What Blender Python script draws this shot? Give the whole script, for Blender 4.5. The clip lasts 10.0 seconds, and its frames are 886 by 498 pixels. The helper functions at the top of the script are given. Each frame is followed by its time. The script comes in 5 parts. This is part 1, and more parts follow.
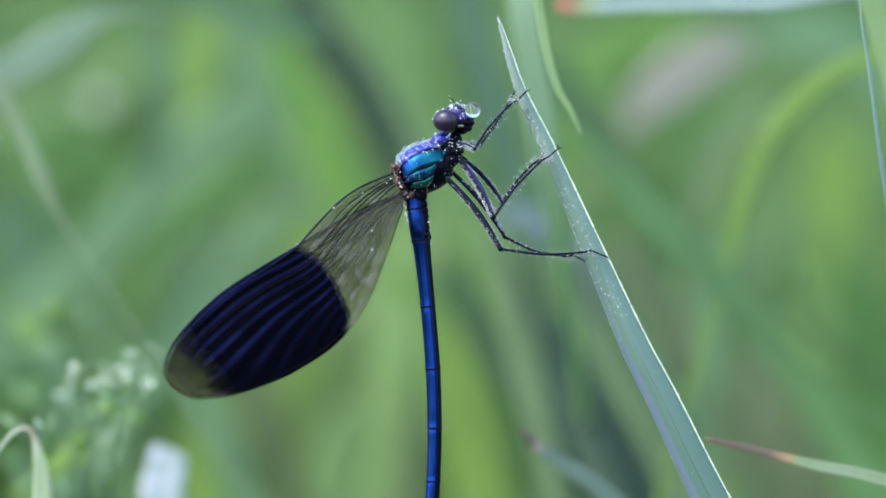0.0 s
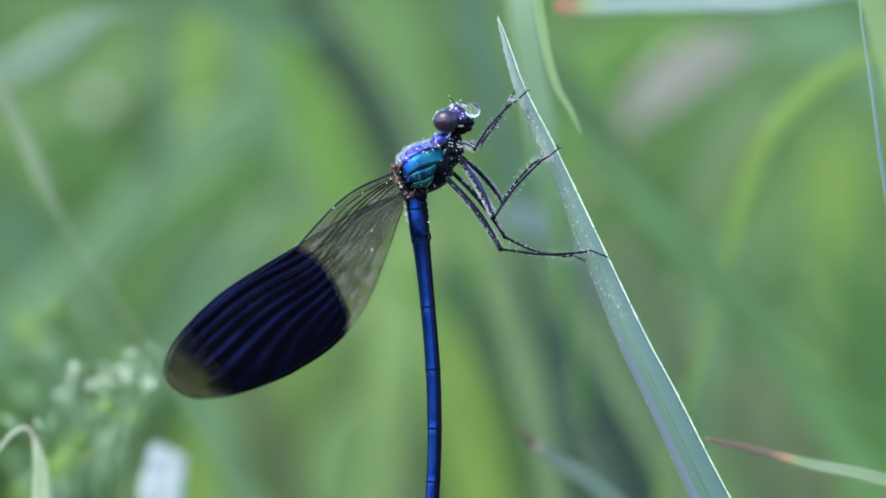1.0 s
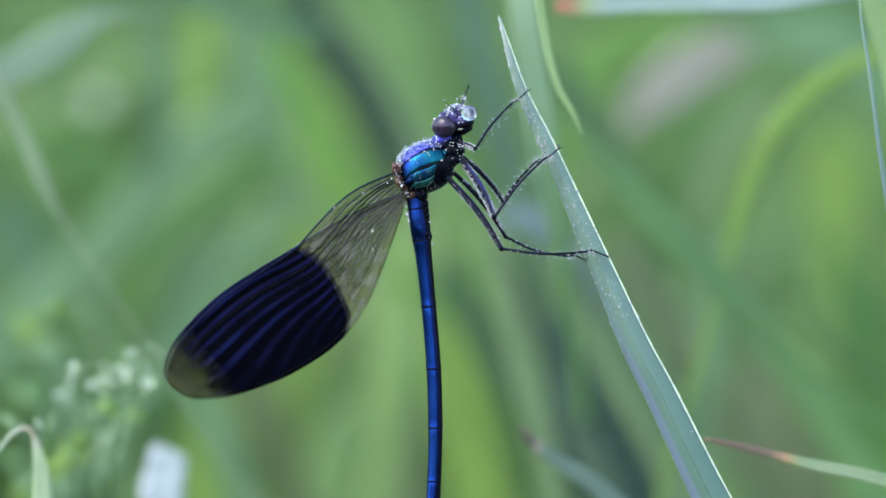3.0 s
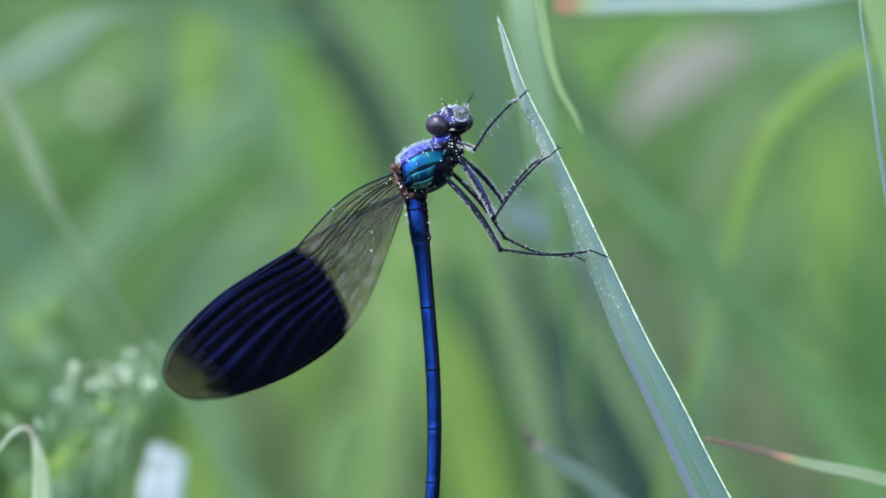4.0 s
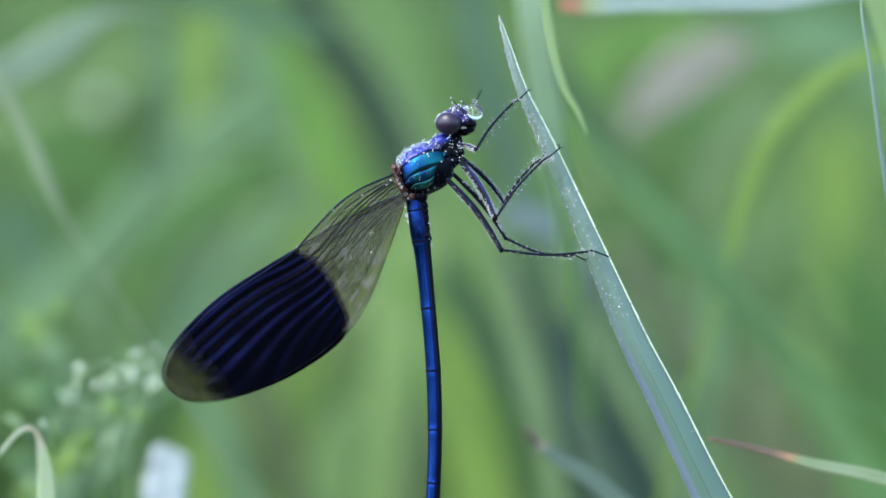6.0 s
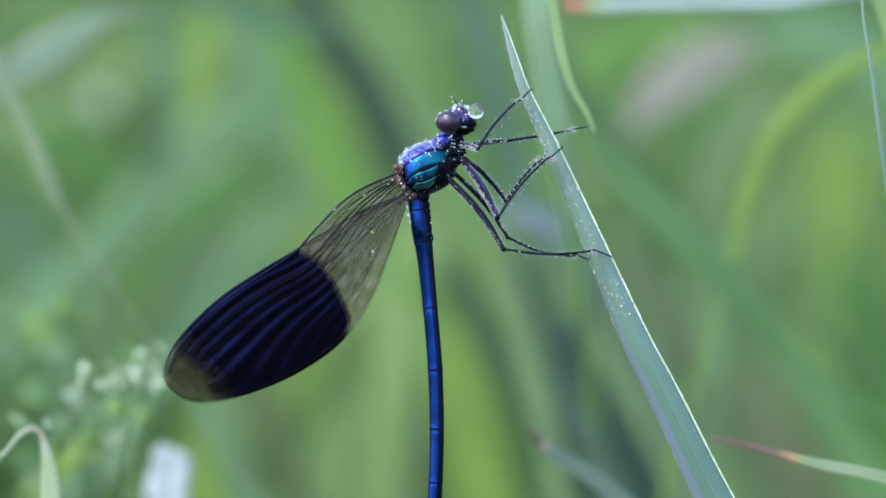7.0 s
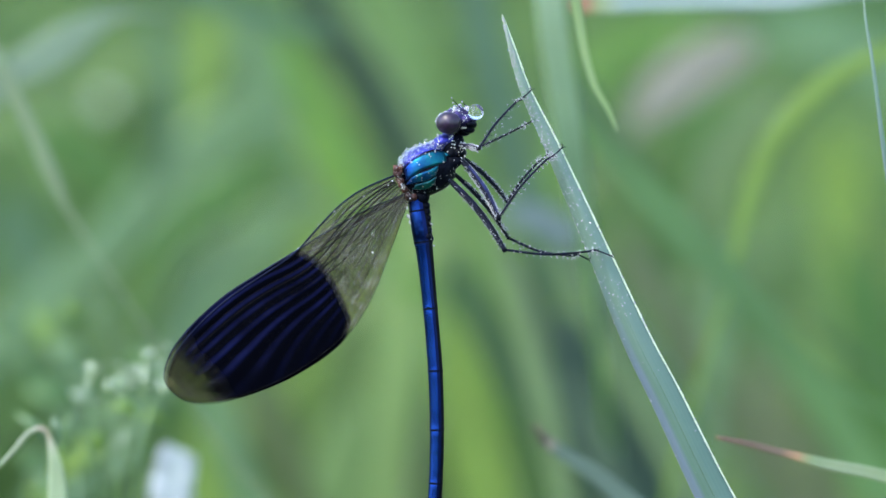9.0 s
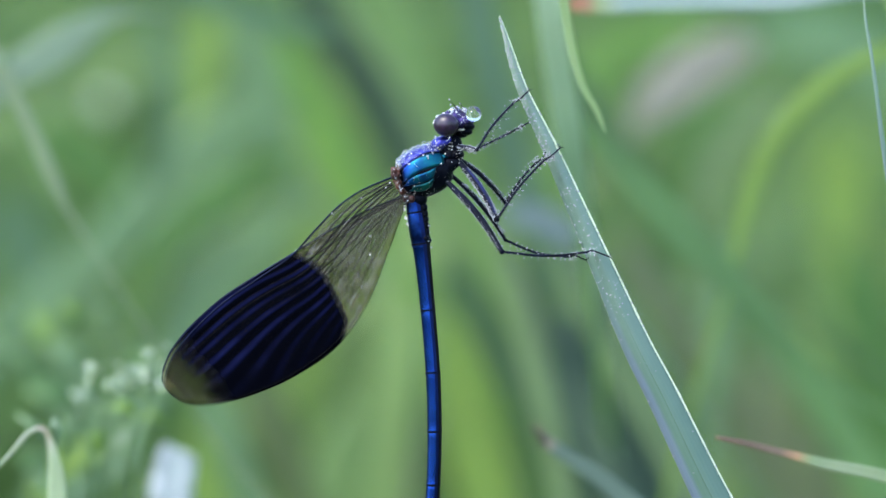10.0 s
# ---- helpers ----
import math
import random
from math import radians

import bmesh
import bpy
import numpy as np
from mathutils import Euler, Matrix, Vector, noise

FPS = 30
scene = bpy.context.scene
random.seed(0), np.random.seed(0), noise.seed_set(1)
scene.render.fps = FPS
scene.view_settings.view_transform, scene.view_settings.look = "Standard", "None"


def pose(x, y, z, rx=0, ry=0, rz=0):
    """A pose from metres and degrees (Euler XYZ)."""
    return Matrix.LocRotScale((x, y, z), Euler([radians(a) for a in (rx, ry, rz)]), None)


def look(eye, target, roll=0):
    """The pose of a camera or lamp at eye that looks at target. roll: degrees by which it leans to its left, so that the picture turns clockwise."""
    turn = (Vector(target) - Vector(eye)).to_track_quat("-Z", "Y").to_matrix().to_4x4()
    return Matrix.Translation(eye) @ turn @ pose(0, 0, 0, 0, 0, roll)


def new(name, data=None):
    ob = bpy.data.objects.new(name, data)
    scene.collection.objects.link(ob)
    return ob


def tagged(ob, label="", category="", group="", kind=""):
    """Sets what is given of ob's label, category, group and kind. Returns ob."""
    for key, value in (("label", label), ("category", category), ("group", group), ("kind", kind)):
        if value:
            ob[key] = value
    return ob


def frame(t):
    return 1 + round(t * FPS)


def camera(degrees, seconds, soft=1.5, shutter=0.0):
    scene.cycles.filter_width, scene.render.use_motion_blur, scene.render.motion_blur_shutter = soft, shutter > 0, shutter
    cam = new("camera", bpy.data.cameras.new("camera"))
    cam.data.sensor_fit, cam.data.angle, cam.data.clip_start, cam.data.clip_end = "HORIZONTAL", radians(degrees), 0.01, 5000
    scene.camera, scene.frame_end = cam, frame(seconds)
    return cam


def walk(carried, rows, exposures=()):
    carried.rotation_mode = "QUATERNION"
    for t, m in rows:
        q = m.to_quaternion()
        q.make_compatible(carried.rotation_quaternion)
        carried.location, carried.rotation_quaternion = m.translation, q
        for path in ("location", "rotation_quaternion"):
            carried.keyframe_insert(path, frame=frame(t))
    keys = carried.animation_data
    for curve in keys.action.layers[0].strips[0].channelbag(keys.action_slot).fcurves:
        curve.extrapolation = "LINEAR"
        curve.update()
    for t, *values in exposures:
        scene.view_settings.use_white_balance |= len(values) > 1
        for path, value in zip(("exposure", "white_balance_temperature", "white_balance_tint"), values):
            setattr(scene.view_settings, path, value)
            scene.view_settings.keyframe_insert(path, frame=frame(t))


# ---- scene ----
MM = 0.001

# ---------------------------------------------------------------- camera
EYE = pose(0, -0.40, 0.50, 90, 0, 0)
cam = camera(12.86, 10.0, 1.6, 0.5)
cam.data.dof.use_dof = True
cam.data.dof.focus_distance = 0.400
cam.data.dof.aperture_fstop = 9.0
walk(cam, [(0.0, EYE), (10.0, EYE)], [(0.0, 2.2, 6500, 10), (10.0, 2.2, 6500, 10)])

# ---------------------------------------------------------------- sky and sun
SUN_ELEVATION, SUN_AZIMUTH = radians(48), radians(-125)
world = bpy.data.worlds.new("sky")
scene.world = world
world.use_nodes = True
wn = world.node_tree
sky = wn.nodes.new("ShaderNodeTexSky")
sky.sky_type = "NISHITA"
sky.sun_disc = False
sky.sun_elevation = SUN_ELEVATION
sky.sun_rotation = SUN_AZIMUTH
wn.links.new(sky.outputs[0], wn.nodes["Background"].inputs[0])
wn.nodes["Background"].inputs[1].default_value = 0.15
sun = new("sun", bpy.data.lights.new("sun", "SUN"))
sun.data.energy = 0.8
sun.data.angle = radians(12)
sun.data.color = (1.0, 0.96, 0.9)
sun_from = Vector((math.sin(SUN_AZIMUTH) * math.cos(SUN_ELEVATION),
                   math.cos(SUN_AZIMUTH) * math.cos(SUN_ELEVATION), math.sin(SUN_ELEVATION)))
sun.matrix_world = look(sun_from * 5, (0, 0, 0))


# ---------------------------------------------------------------- materials
def material(name):
    m = bpy.data.materials.new(name)
    m.use_nodes = True
    nt = m.node_tree
    bsdf = nt.nodes["Principled BSDF"]
    return m, nt, bsdf, nt.nodes["Material Output"]


def add(nt, kind, **values):
    n = nt.nodes.new(kind)
    for key, value in values.items():
        n.inputs[key].default_value = value
    return n


def ramp(nt, source, stops):
    n = nt.nodes.new("ShaderNodeValToRGB")
    e = n.color_ramp.elements
    while len(e) < len(stops):
        e.new(0.5)
    for el, (p, c) in zip(e, stops):
        el.position, el.color = p, (*c, 1)
    nt.links.new(source, n.inputs[0])
    return n.outputs[0]


def mixed(nt, fac, a, b, blend="MIX"):
    n = nt.nodes.new("ShaderNodeMix")
    n.data_type, n.blend_type = "RGBA", blend
    for sock, v in ((n.inputs[0], fac), (n.inputs[6], a), (n.inputs[7], b)):
        if isinstance(v, bpy.types.NodeSocket):
            nt.links.new(v, sock)
        elif isinstance(v, (int, float)):
            sock.default_value = v
        else:
            sock.default_value = (*v, 1)
    return n.outputs[2]


def calc(nt, op, a, b=0.0):
    n = nt.nodes.new("ShaderNodeMath")
    n.operation = op
    for sock, v in ((n.inputs[0], a), (n.inputs[1], b)):
        if isinstance(v, bpy.types.NodeSocket):
            nt.links.new(v, sock)
        else:
            sock.default_value = v
    return n.outputs[0]


def uv_parts(nt):
    uv = nt.nodes.new("ShaderNodeUVMap")
    sep = nt.nodes.new("ShaderNodeSeparateXYZ")
    nt.links.new(uv.outputs[0], sep.inputs[0])
    return sep.outputs[0], sep.outputs[1]


def noise_tex(nt, scale, detail=3.0, coord="Object"):
    tc = nt.nodes.new("ShaderNodeTexCoord")
    n = add(nt, "ShaderNodeTexNoise", Scale=scale, Detail=detail)
    nt.links.new(tc.outputs[coord], n.inputs["Vector"])
    return n.outputs["Fac"]


def leaf_material(name, light, dark, along=(), gloss=0.4, through_light=0.35, veins=14.0, islands=False, sheen=0.3, ribs=0.25, relief=0.25, margin=None):
    """A grass or leaf surface: light and dark green, fine lengthwise ribs, light passing through. along: colours from
    tip to base. margin: sky reflection painted along one half.
    """
    m, nt, bsdf, out = material(name)
    u, v = uv_parts(nt)
    rib = calc(nt, "SINE", calc(nt, "MULTIPLY", u, veins * 6.283))
    rib = calc(nt, "MULTIPLY_ADD", rib, 0.5)
    rib.node.inputs[2].default_value = 0.5
    cloud = noise_tex(nt, 90.0, 4.0)
    fine = noise_tex(nt, 1500.0, 2.0)
    col = mixed(nt, ramp(nt, cloud, [(0.3, (0, 0, 0)), (0.7, (1, 1, 1))]), dark, light)
    if along:
        tip = ramp(nt, v, along)
        fade = ramp(nt, v, [(0.0, (1, 1, 1)), (along[-1][0] * 0.8, (1, 1, 1)), (along[-1][0], (0, 0, 0))])
        col = mixed(nt, fade, col, tip)
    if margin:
        # the sky mirrored in one half of the fold, painted as a tint
        sky_strip = calc(nt, "MULTIPLY", ramp(nt, u, [(0.70, (0, 0, 0)), (0.82, (1, 1, 1))]), ramp(nt, v, [(0.36, (0, 0, 0)), (0.50, (1, 1, 1))]))
        col = mixed(nt, sky_strip, col, margin)
    if islands:
        geo = nt.nodes.new("ShaderNodeNewGeometry")
        tint = ramp(nt, geo.outputs["Random Per Island"],
                    [(0.0, (0.55, 0.75, 0.75)), (0.35, (0.9, 1.0, 0.8)), (0.7, (1.25, 1.2, 0.8)), (1.0, (1.5, 1.25, 1.0))])
        col = mixed(nt, 1.0, col, tint, "MULTIPLY")
    col = mixed(nt, calc(nt, "MULTIPLY", rib, ribs), col, mixed(nt, 0.5, col, (0.35, 0.42, 0.32)))
    col = mixed(nt, calc(nt, "MULTIPLY", fine, 0.25), col, dark)
    nt.links.new(col, bsdf.inputs["Base Color"])
    bsdf.inputs["Roughness"].default_value = gloss
    bsdf.inputs["Specular IOR Level"].default_value = sheen
    bump = add(nt, "ShaderNodeBump", Strength=relief, Distance=0.0002)
    nt.links.new(rib, bump.inputs["Height"])
    nt.links.new(bump.outputs[0], bsdf.inputs["Normal"])
    tr = nt.nodes.new("ShaderNodeBsdfTranslucent")
    nt.links.new(mixed(nt, 1.0, col, (1.3, 1.5, 0.6), "MULTIPLY"), tr.inputs[0])
    mx = add(nt, "ShaderNodeMixShader", Fac=through_light)
    nt.links.new(bsdf.outputs[0], mx.inputs[1])
    nt.links.new(tr.outputs[0], mx.inputs[2])
    nt.links.new(mx.outputs[0], out.inputs[0])
    return m


def shell_material(name, a, b, metal=0.8, rough=0.3, scale=900.0, coat=0.3, spec=0.5, relief=0.35, rear=None):
    """Insect cuticle: two colours in fine mottling, pitted. rear: the colour towards the tail end."""
    m, nt, bsdf, out = material(name)
    n1 = noise_tex(nt, scale, 4.0)
    n2 = noise_tex(nt, scale * 6, 2.0)
    col = mixed(nt, ramp(nt, n1, [(0.35, (0, 0, 0)), (0.65, (1, 1, 1))]), a, b)
    if rear:
        tc = nt.nodes.new("ShaderNodeTexCoord")
        sep = nt.nodes.new("ShaderNodeSeparateXYZ")
        nt.links.new(tc.outputs["Object"], sep.inputs[0])
        along = calc(nt, "ADD", calc(nt, "MULTIPLY", sep.outputs[0], 300.0), calc(nt, "ADD", 0.55, calc(nt, "MULTIPLY", n1, 0.5)))
        col = mixed(nt, ramp(nt, along, [(0.0, (1, 1, 1)), (0.55, (0, 0, 0))]), col, rear)
    nt.links.new(col, bsdf.inputs["Base Color"])
    bsdf.inputs["Metallic"].default_value = metal
    bsdf.inputs["Roughness"].default_value = rough
    bsdf.inputs["Coat Weight"].default_value = coat
    bsdf.inputs["Specular IOR Level"].default_value = spec
    bsdf.inputs["Coat Roughness"].default_value = 0.15
    bump = add(nt, "ShaderNodeBump", Strength=relief, Distance=0.00004)
    nt.links.new(n2, bump.inputs["Height"])
    nt.links.new(bump.outputs[0], bsdf.inputs["Normal"])
    return m


def water_material(name, clear):
    m, nt, bsdf, out = material(name)
    # what is not clear scatters white, in place of bright sky glints
    bsdf.inputs["Base Color"].default_value = (1, 1, 1, 1)
    bsdf.inputs["Roughness"].default_value = 0.0
    bsdf.inputs["IOR"].default_value = 1.333
    bsdf.inputs["Transmission Weight"].default_value = clear
    return m


def wing_material():
    """Clear smoky membrane with a wide dark blue band; u runs from root to tip, v from leading to trailing edge."""
    m, nt, bsdf, out = material("wing_membrane")
    u, v = uv_parts(nt)
    wob = noise_tex(nt, 260.0, 3.0)
    wob = calc(nt, "MULTIPLY", calc(nt, "SUBTRACT", wob, 0.5), 0.05)
    # inner edge of the band bows towards the root near the leading edge; outer edge lies across
    edge = ramp(nt, v, [(p, (q, q, q)) for p, q in ((0.0, 0.405), (0.2, 0.375), (0.43, 0.37), (0.76, 0.40), (0.92, 0.418), (1.0, 0.465))])
    inner = calc(nt, "ADD", calc(nt, "SUBTRACT", u, edge), calc(nt, "MULTIPLY", wob, 0.5))
    outer = calc(nt, "SUBTRACT", calc(nt, "ADD", 0.905, calc(nt, "MULTIPLY", v, 0.025)), calc(nt, "ADD", u, calc(nt, "MULTIPLY", wob, 1.6)))
    band = calc(nt, "MULTIPLY", ramp(nt, calc(nt, "MULTIPLY_ADD", inner, 40.0), [(0.0, (0, 0, 0)), (1.0, (1, 1, 1))]),
                ramp(nt, calc(nt, "MULTIPLY", outer, 12.0), [(0.0, (0, 0, 0)), (1.0, (1, 1, 1))]))
    # fan: the number of the long vein that passes here; the veins first near the leading edge, then bend to the trailing edge
    swing = nt.nodes.new("ShaderNodeMapRange")
    swing.interpolation_type = "SMOOTHSTEP"
    for socket, value in zip(swing.inputs[1:5], (0.30, 0.60, 0.0, 0.10)):
        socket.default_value = value
    nt.links.new(u, swing.inputs[0])
    start = calc(nt, "ADD", v, swing.outputs[0])
    past = calc(nt, "MAXIMUM", calc(nt, "SUBTRACT", u, 0.36), 0.0)
    curl = calc(nt, "MULTIPLY", calc(nt, "MULTIPLY", past, past), 7.5)
    fan = calc(nt, "MULTIPLY", start, 0.85)
    for _ in range(4):
        fan, last = calc(nt, "DIVIDE", start, calc(nt, "ADD", 1.0, calc(nt, "MULTIPLY", curl, calc(nt, "MULTIPLY", fan, fan)))), fan
    fan = calc(nt, "MULTIPLY", calc(nt, "ADD", fan, last), 0.5)
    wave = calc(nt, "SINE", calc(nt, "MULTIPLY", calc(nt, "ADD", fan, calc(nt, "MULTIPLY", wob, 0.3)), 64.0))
    # the band's blue iridescence put into its colour, fading to the trailing edge
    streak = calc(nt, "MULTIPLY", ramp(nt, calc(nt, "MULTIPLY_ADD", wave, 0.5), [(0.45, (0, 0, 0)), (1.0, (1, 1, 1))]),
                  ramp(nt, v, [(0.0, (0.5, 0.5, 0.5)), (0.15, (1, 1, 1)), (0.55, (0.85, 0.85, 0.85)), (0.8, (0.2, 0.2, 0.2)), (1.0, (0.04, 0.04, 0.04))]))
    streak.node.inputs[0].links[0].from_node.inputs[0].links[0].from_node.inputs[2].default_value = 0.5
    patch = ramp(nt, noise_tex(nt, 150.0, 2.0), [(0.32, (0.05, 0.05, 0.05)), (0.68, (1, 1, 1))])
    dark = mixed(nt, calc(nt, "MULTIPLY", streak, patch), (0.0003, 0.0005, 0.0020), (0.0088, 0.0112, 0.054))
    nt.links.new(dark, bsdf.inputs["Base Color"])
    bsdf.inputs["Roughness"].default_value = 0.55
    bsdf.inputs["Specular IOR Level"].default_value = 0.012
    clear = nt.nodes.new("ShaderNodeBsdfTransparent")
    film = add(nt, "ShaderNodeBsdfPrincipled", Roughness=0.3)
    film.inputs["Base Color"].default_value = (0.29, 0.28, 0.24, 1)
    lane = nt.nodes.new("ShaderNodeCombineXYZ")
    nt.links.new(calc(nt, "MULTIPLY", fan, 34.0), lane.inputs[0])
    nt.links.new(calc(nt, "MULTIPLY", u, 16.0), lane.inputs[1])
    # pale reflections on the membrane, painted as patches of film along the veins
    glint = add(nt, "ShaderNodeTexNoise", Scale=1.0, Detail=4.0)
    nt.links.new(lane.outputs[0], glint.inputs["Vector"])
    cells = noise_tex(nt, 1800.0, 2.0)
    # smoky streaks in the clear part, along the veins
    smoke = add(nt, "ShaderNodeTexNoise", Scale=1.6, Detail=3.0)
    nt.links.new(lane.outputs[0], smoke.inputs["Vector"])
    haze = calc(nt, "MULTIPLY", ramp(nt, smoke.outputs["Fac"], [(0.42, (0, 0, 0)), (0.60, (1, 1, 1))]), ramp(nt, v, [(0.12, (0.3, 0.3, 0.3)), (0.25, (1, 1, 1)), (0.85, (0.35, 0.35, 0.35))]))
    film_colour = mixed(nt, haze, (0.82, 0.81, 0.66), (0.63, 0.61, 0.53))
    nt.links.new(mixed(nt, ramp(nt, u, [(0.80, (0, 0, 0)), (0.90, (1, 1, 1))]), film_colour, (0.74, 0.69, 0.61)), clear.inputs[0])
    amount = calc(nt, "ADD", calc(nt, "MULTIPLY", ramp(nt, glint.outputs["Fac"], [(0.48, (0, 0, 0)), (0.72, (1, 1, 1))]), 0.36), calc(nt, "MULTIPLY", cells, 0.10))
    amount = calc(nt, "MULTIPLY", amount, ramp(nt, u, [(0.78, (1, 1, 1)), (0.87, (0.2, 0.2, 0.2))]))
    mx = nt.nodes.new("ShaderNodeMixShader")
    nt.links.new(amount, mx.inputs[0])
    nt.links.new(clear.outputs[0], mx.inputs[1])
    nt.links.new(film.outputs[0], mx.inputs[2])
    mx2 = nt.nodes.new("ShaderNodeMixShader")
    nt.links.new(calc(nt, "MULTIPLY", band, ramp(nt, v, [(0.985, (1, 1, 1)), (1.0, (0.85, 0.85, 0.85))])), mx2.inputs[0])
    nt.links.new(mx.outputs[0], mx2.inputs[1])
    nt.links.new(bsdf.outputs[0], mx2.inputs[2])
    nt.links.new(mx2.outputs[0], out.inputs[0])
    return m


def ground_material():
    m, nt, bsdf, out = material("meadow_ground")
    n1 = noise_tex(nt, 3.0, 5.0)
    n2 = noise_tex(nt, 60.0, 4.0)
    col = mixed(nt, ramp(nt, n1, [(0.35, (0, 0, 0)), (0.65, (1, 1, 1))]), (0.05, 0.10, 0.03), (0.10, 0.17, 0.05))
    col = mixed(nt, calc(nt, "MULTIPLY", n2, 0.5), col, (0.05, 0.06, 0.03))
    nt.links.new(col, bsdf.inputs["Base Color"])
    bsdf.inputs["Roughness"].default_value = 0.9
    bump = add(nt, "ShaderNodeBump", Strength=0.5, Distance=0.02)
    nt.links.new(n2, bump.inputs["Height"])
    nt.links.new(bump.outputs[0], bsdf.inputs["Normal"])
    return m


# margin tints one half with the sky's reflection
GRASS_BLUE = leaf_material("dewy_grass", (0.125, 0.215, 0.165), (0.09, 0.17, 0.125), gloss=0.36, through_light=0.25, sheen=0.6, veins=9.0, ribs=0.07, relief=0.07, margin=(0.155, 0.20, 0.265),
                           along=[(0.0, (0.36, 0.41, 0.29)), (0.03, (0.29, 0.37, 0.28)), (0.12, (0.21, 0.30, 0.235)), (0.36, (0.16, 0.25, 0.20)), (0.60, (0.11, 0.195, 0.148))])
GRASS_EDGE = leaf_material("grass_edge", (0.84, 0.87, 0.82), (0.72, 0.78, 0.70), gloss=0.35, through_light=0.4)
GRASS_MID = leaf_material("green_grass", (0.10, 0.22, 0.06), (0.06, 0.14, 0.04), gloss=0.4)
GRASS_LIGHT = leaf_material("light_grass", (0.26, 0.39, 0.08), (0.19, 0.31, 0.06), gloss=0.4, through_light=0.45)
GRASS_PALE = leaf_material("pale_bluish_grass", (0.25, 0.34, 0.21), (0.18, 0.27, 0.16), gloss=0.4, sheen=0.5)
GRASS_BROWN = leaf_material("browning_grass", (0.25, 0.31, 0.19), (0.18, 0.26, 0.12), gloss=0.4,
                            along=[(0.0, (0.26, 0.20, 0.10)), (0.04, (0.20, 0.10, 0.07)), (0.25, (0.16, 0.09, 0.07)),
                                   (0.31, (0.42, 0.22, 0.12)), (0.40, (0.22, 0.33, 0.12))])
GRASS_RUST = leaf_material("rust_tipped_grass", (0.29, 0.36, 0.34), (0.21, 0.29, 0.26), gloss=0.4,
                           along=[(0.0, (0.34, 0.10, 0.04)), (0.09, (0.30, 0.13, 0.06)), (0.13, (0.22, 0.28, 0.10)), (0.22, (0.28, 0.35, 0.33))])
GRASS_HANG = leaf_material("pale_green_grass", (0.31, 0.42, 0.19), (0.25, 0.36, 0.155), gloss=0.4)
GRASS_SOFT = leaf_material("soft_green_grass", (0.18, 0.29, 0.13), (0.13, 0.225, 0.095), gloss=0.4)
GRASS_WIDE = leaf_material("pale_dewy_grass", (0.40, 0.51, 0.36), (0.31, 0.43, 0.29), gloss=0.4, sheen=0.5)
GRASS_RUSTY = leaf_material("red_tipped_grass", (0.15, 0.225, 0.185), (0.12, 0.18, 0.15), gloss=0.4,
                            along=[(0.0, (0.17, 0.13, 0.09)), (0.07, (0.10, 0.07, 0.055)), (0.12, (0.11, 0.075, 0.07)), (0.15, (0.30, 0.26, 0.22)), (0.22, (0.20, 0.25, 0.20))])
GRASS_JADE = leaf_material("jade_green_grass", (0.185, 0.325, 0.115), (0.145, 0.265, 0.09), gloss=0.4)
GRASS_MIST = leaf_material("misty_green_grass", (0.205, 0.325, 0.185), (0.155, 0.26, 0.145), gloss=0.4)
GRASS_TEAL = leaf_material("bluish_green_grass", (0.085, 0.165, 0.105), (0.06, 0.125, 0.08), gloss=0.4)
GRASS_CURL = leaf_material("bleached_grass", (0.46, 0.56, 0.36), (0.38, 0.46, 0.30), gloss=0.45,
                           along=[(0.0, (0.44, 0.50, 0.40)), (0.24, (0.46, 0.48, 0.40)), (0.30, (0.50, 0.40, 0.36)), (0.38, (0.36, 0.30, 0.22)), (0.44, (0.52, 0.50, 0.42)), (0.52, (0.46, 0.56, 0.36))])
GRASS_STUFF = leaf_material("meadow_grass", (0.12, 0.22, 0.055), (0.06, 0.13, 0.04), islands=True)
WHITE_LEAF = leaf_material("dew_white_leaf", (0.50, 0.54, 0.57), (0.38, 0.45, 0.45), gloss=0.5, through_light=0.1)
PETAL = leaf_material("small_white_petal", (0.76, 0.78, 0.75), (0.62, 0.68, 0.62), gloss=0.5)
WATER = water_material("dew_water", 0.97)
DEW = water_material("small_dew_drop", 0.94)
FINE_DEW = water_material("fine_dew", 0.62)
WING = wing_material()
GROUND = ground_material()
BLUE = shell_material("metallic_blue_shell", (0.007, 0.032, 0.225), (0.012, 0.055, 0.335), 1.0, 0.24, 300.0, 0.0, relief=0.06)
BLUE_DEEP = shell_material("deep_blue_shell", (0.002, 0.007, 0.045), (0.003, 0.011, 0.075), 0.9, 0.32, 300.0, 0.0, relief=0.06)
BLUE_DARK = shell_material("mottled_blue_shell", (0.003, 0.009, 0.05), (0.008, 0.033, 0.18), 1.0, 0.30, 700.0, 0.0, relief=0.6)
VIOLET = shell_material("violet_blue_shell", (0.010, 0.012, 0.13), (0.024, 0.030, 0.25), 0.8, 0.35, coat=0.1)
TEAL = shell_material("turquoise_shell", (0.002, 0.032, 0.105), (0.004, 0.100, 0.120), 0.9, 0.40, 520.0, 0.0, relief=0.75, rear=(0.006, 0.035, 0.26))
GREENISH = shell_material("green_blue_shell", (0.004, 0.04, 0.06), (0.006, 0.10, 0.10), 0.9, 0.35, coat=0.1)
BLACK = shell_material("black_shell", (0.0012, 0.0016, 0.0035), (0.0035, 0.0045, 0.0095), 0.0, 0.35, coat=0.0, spec=0.04)
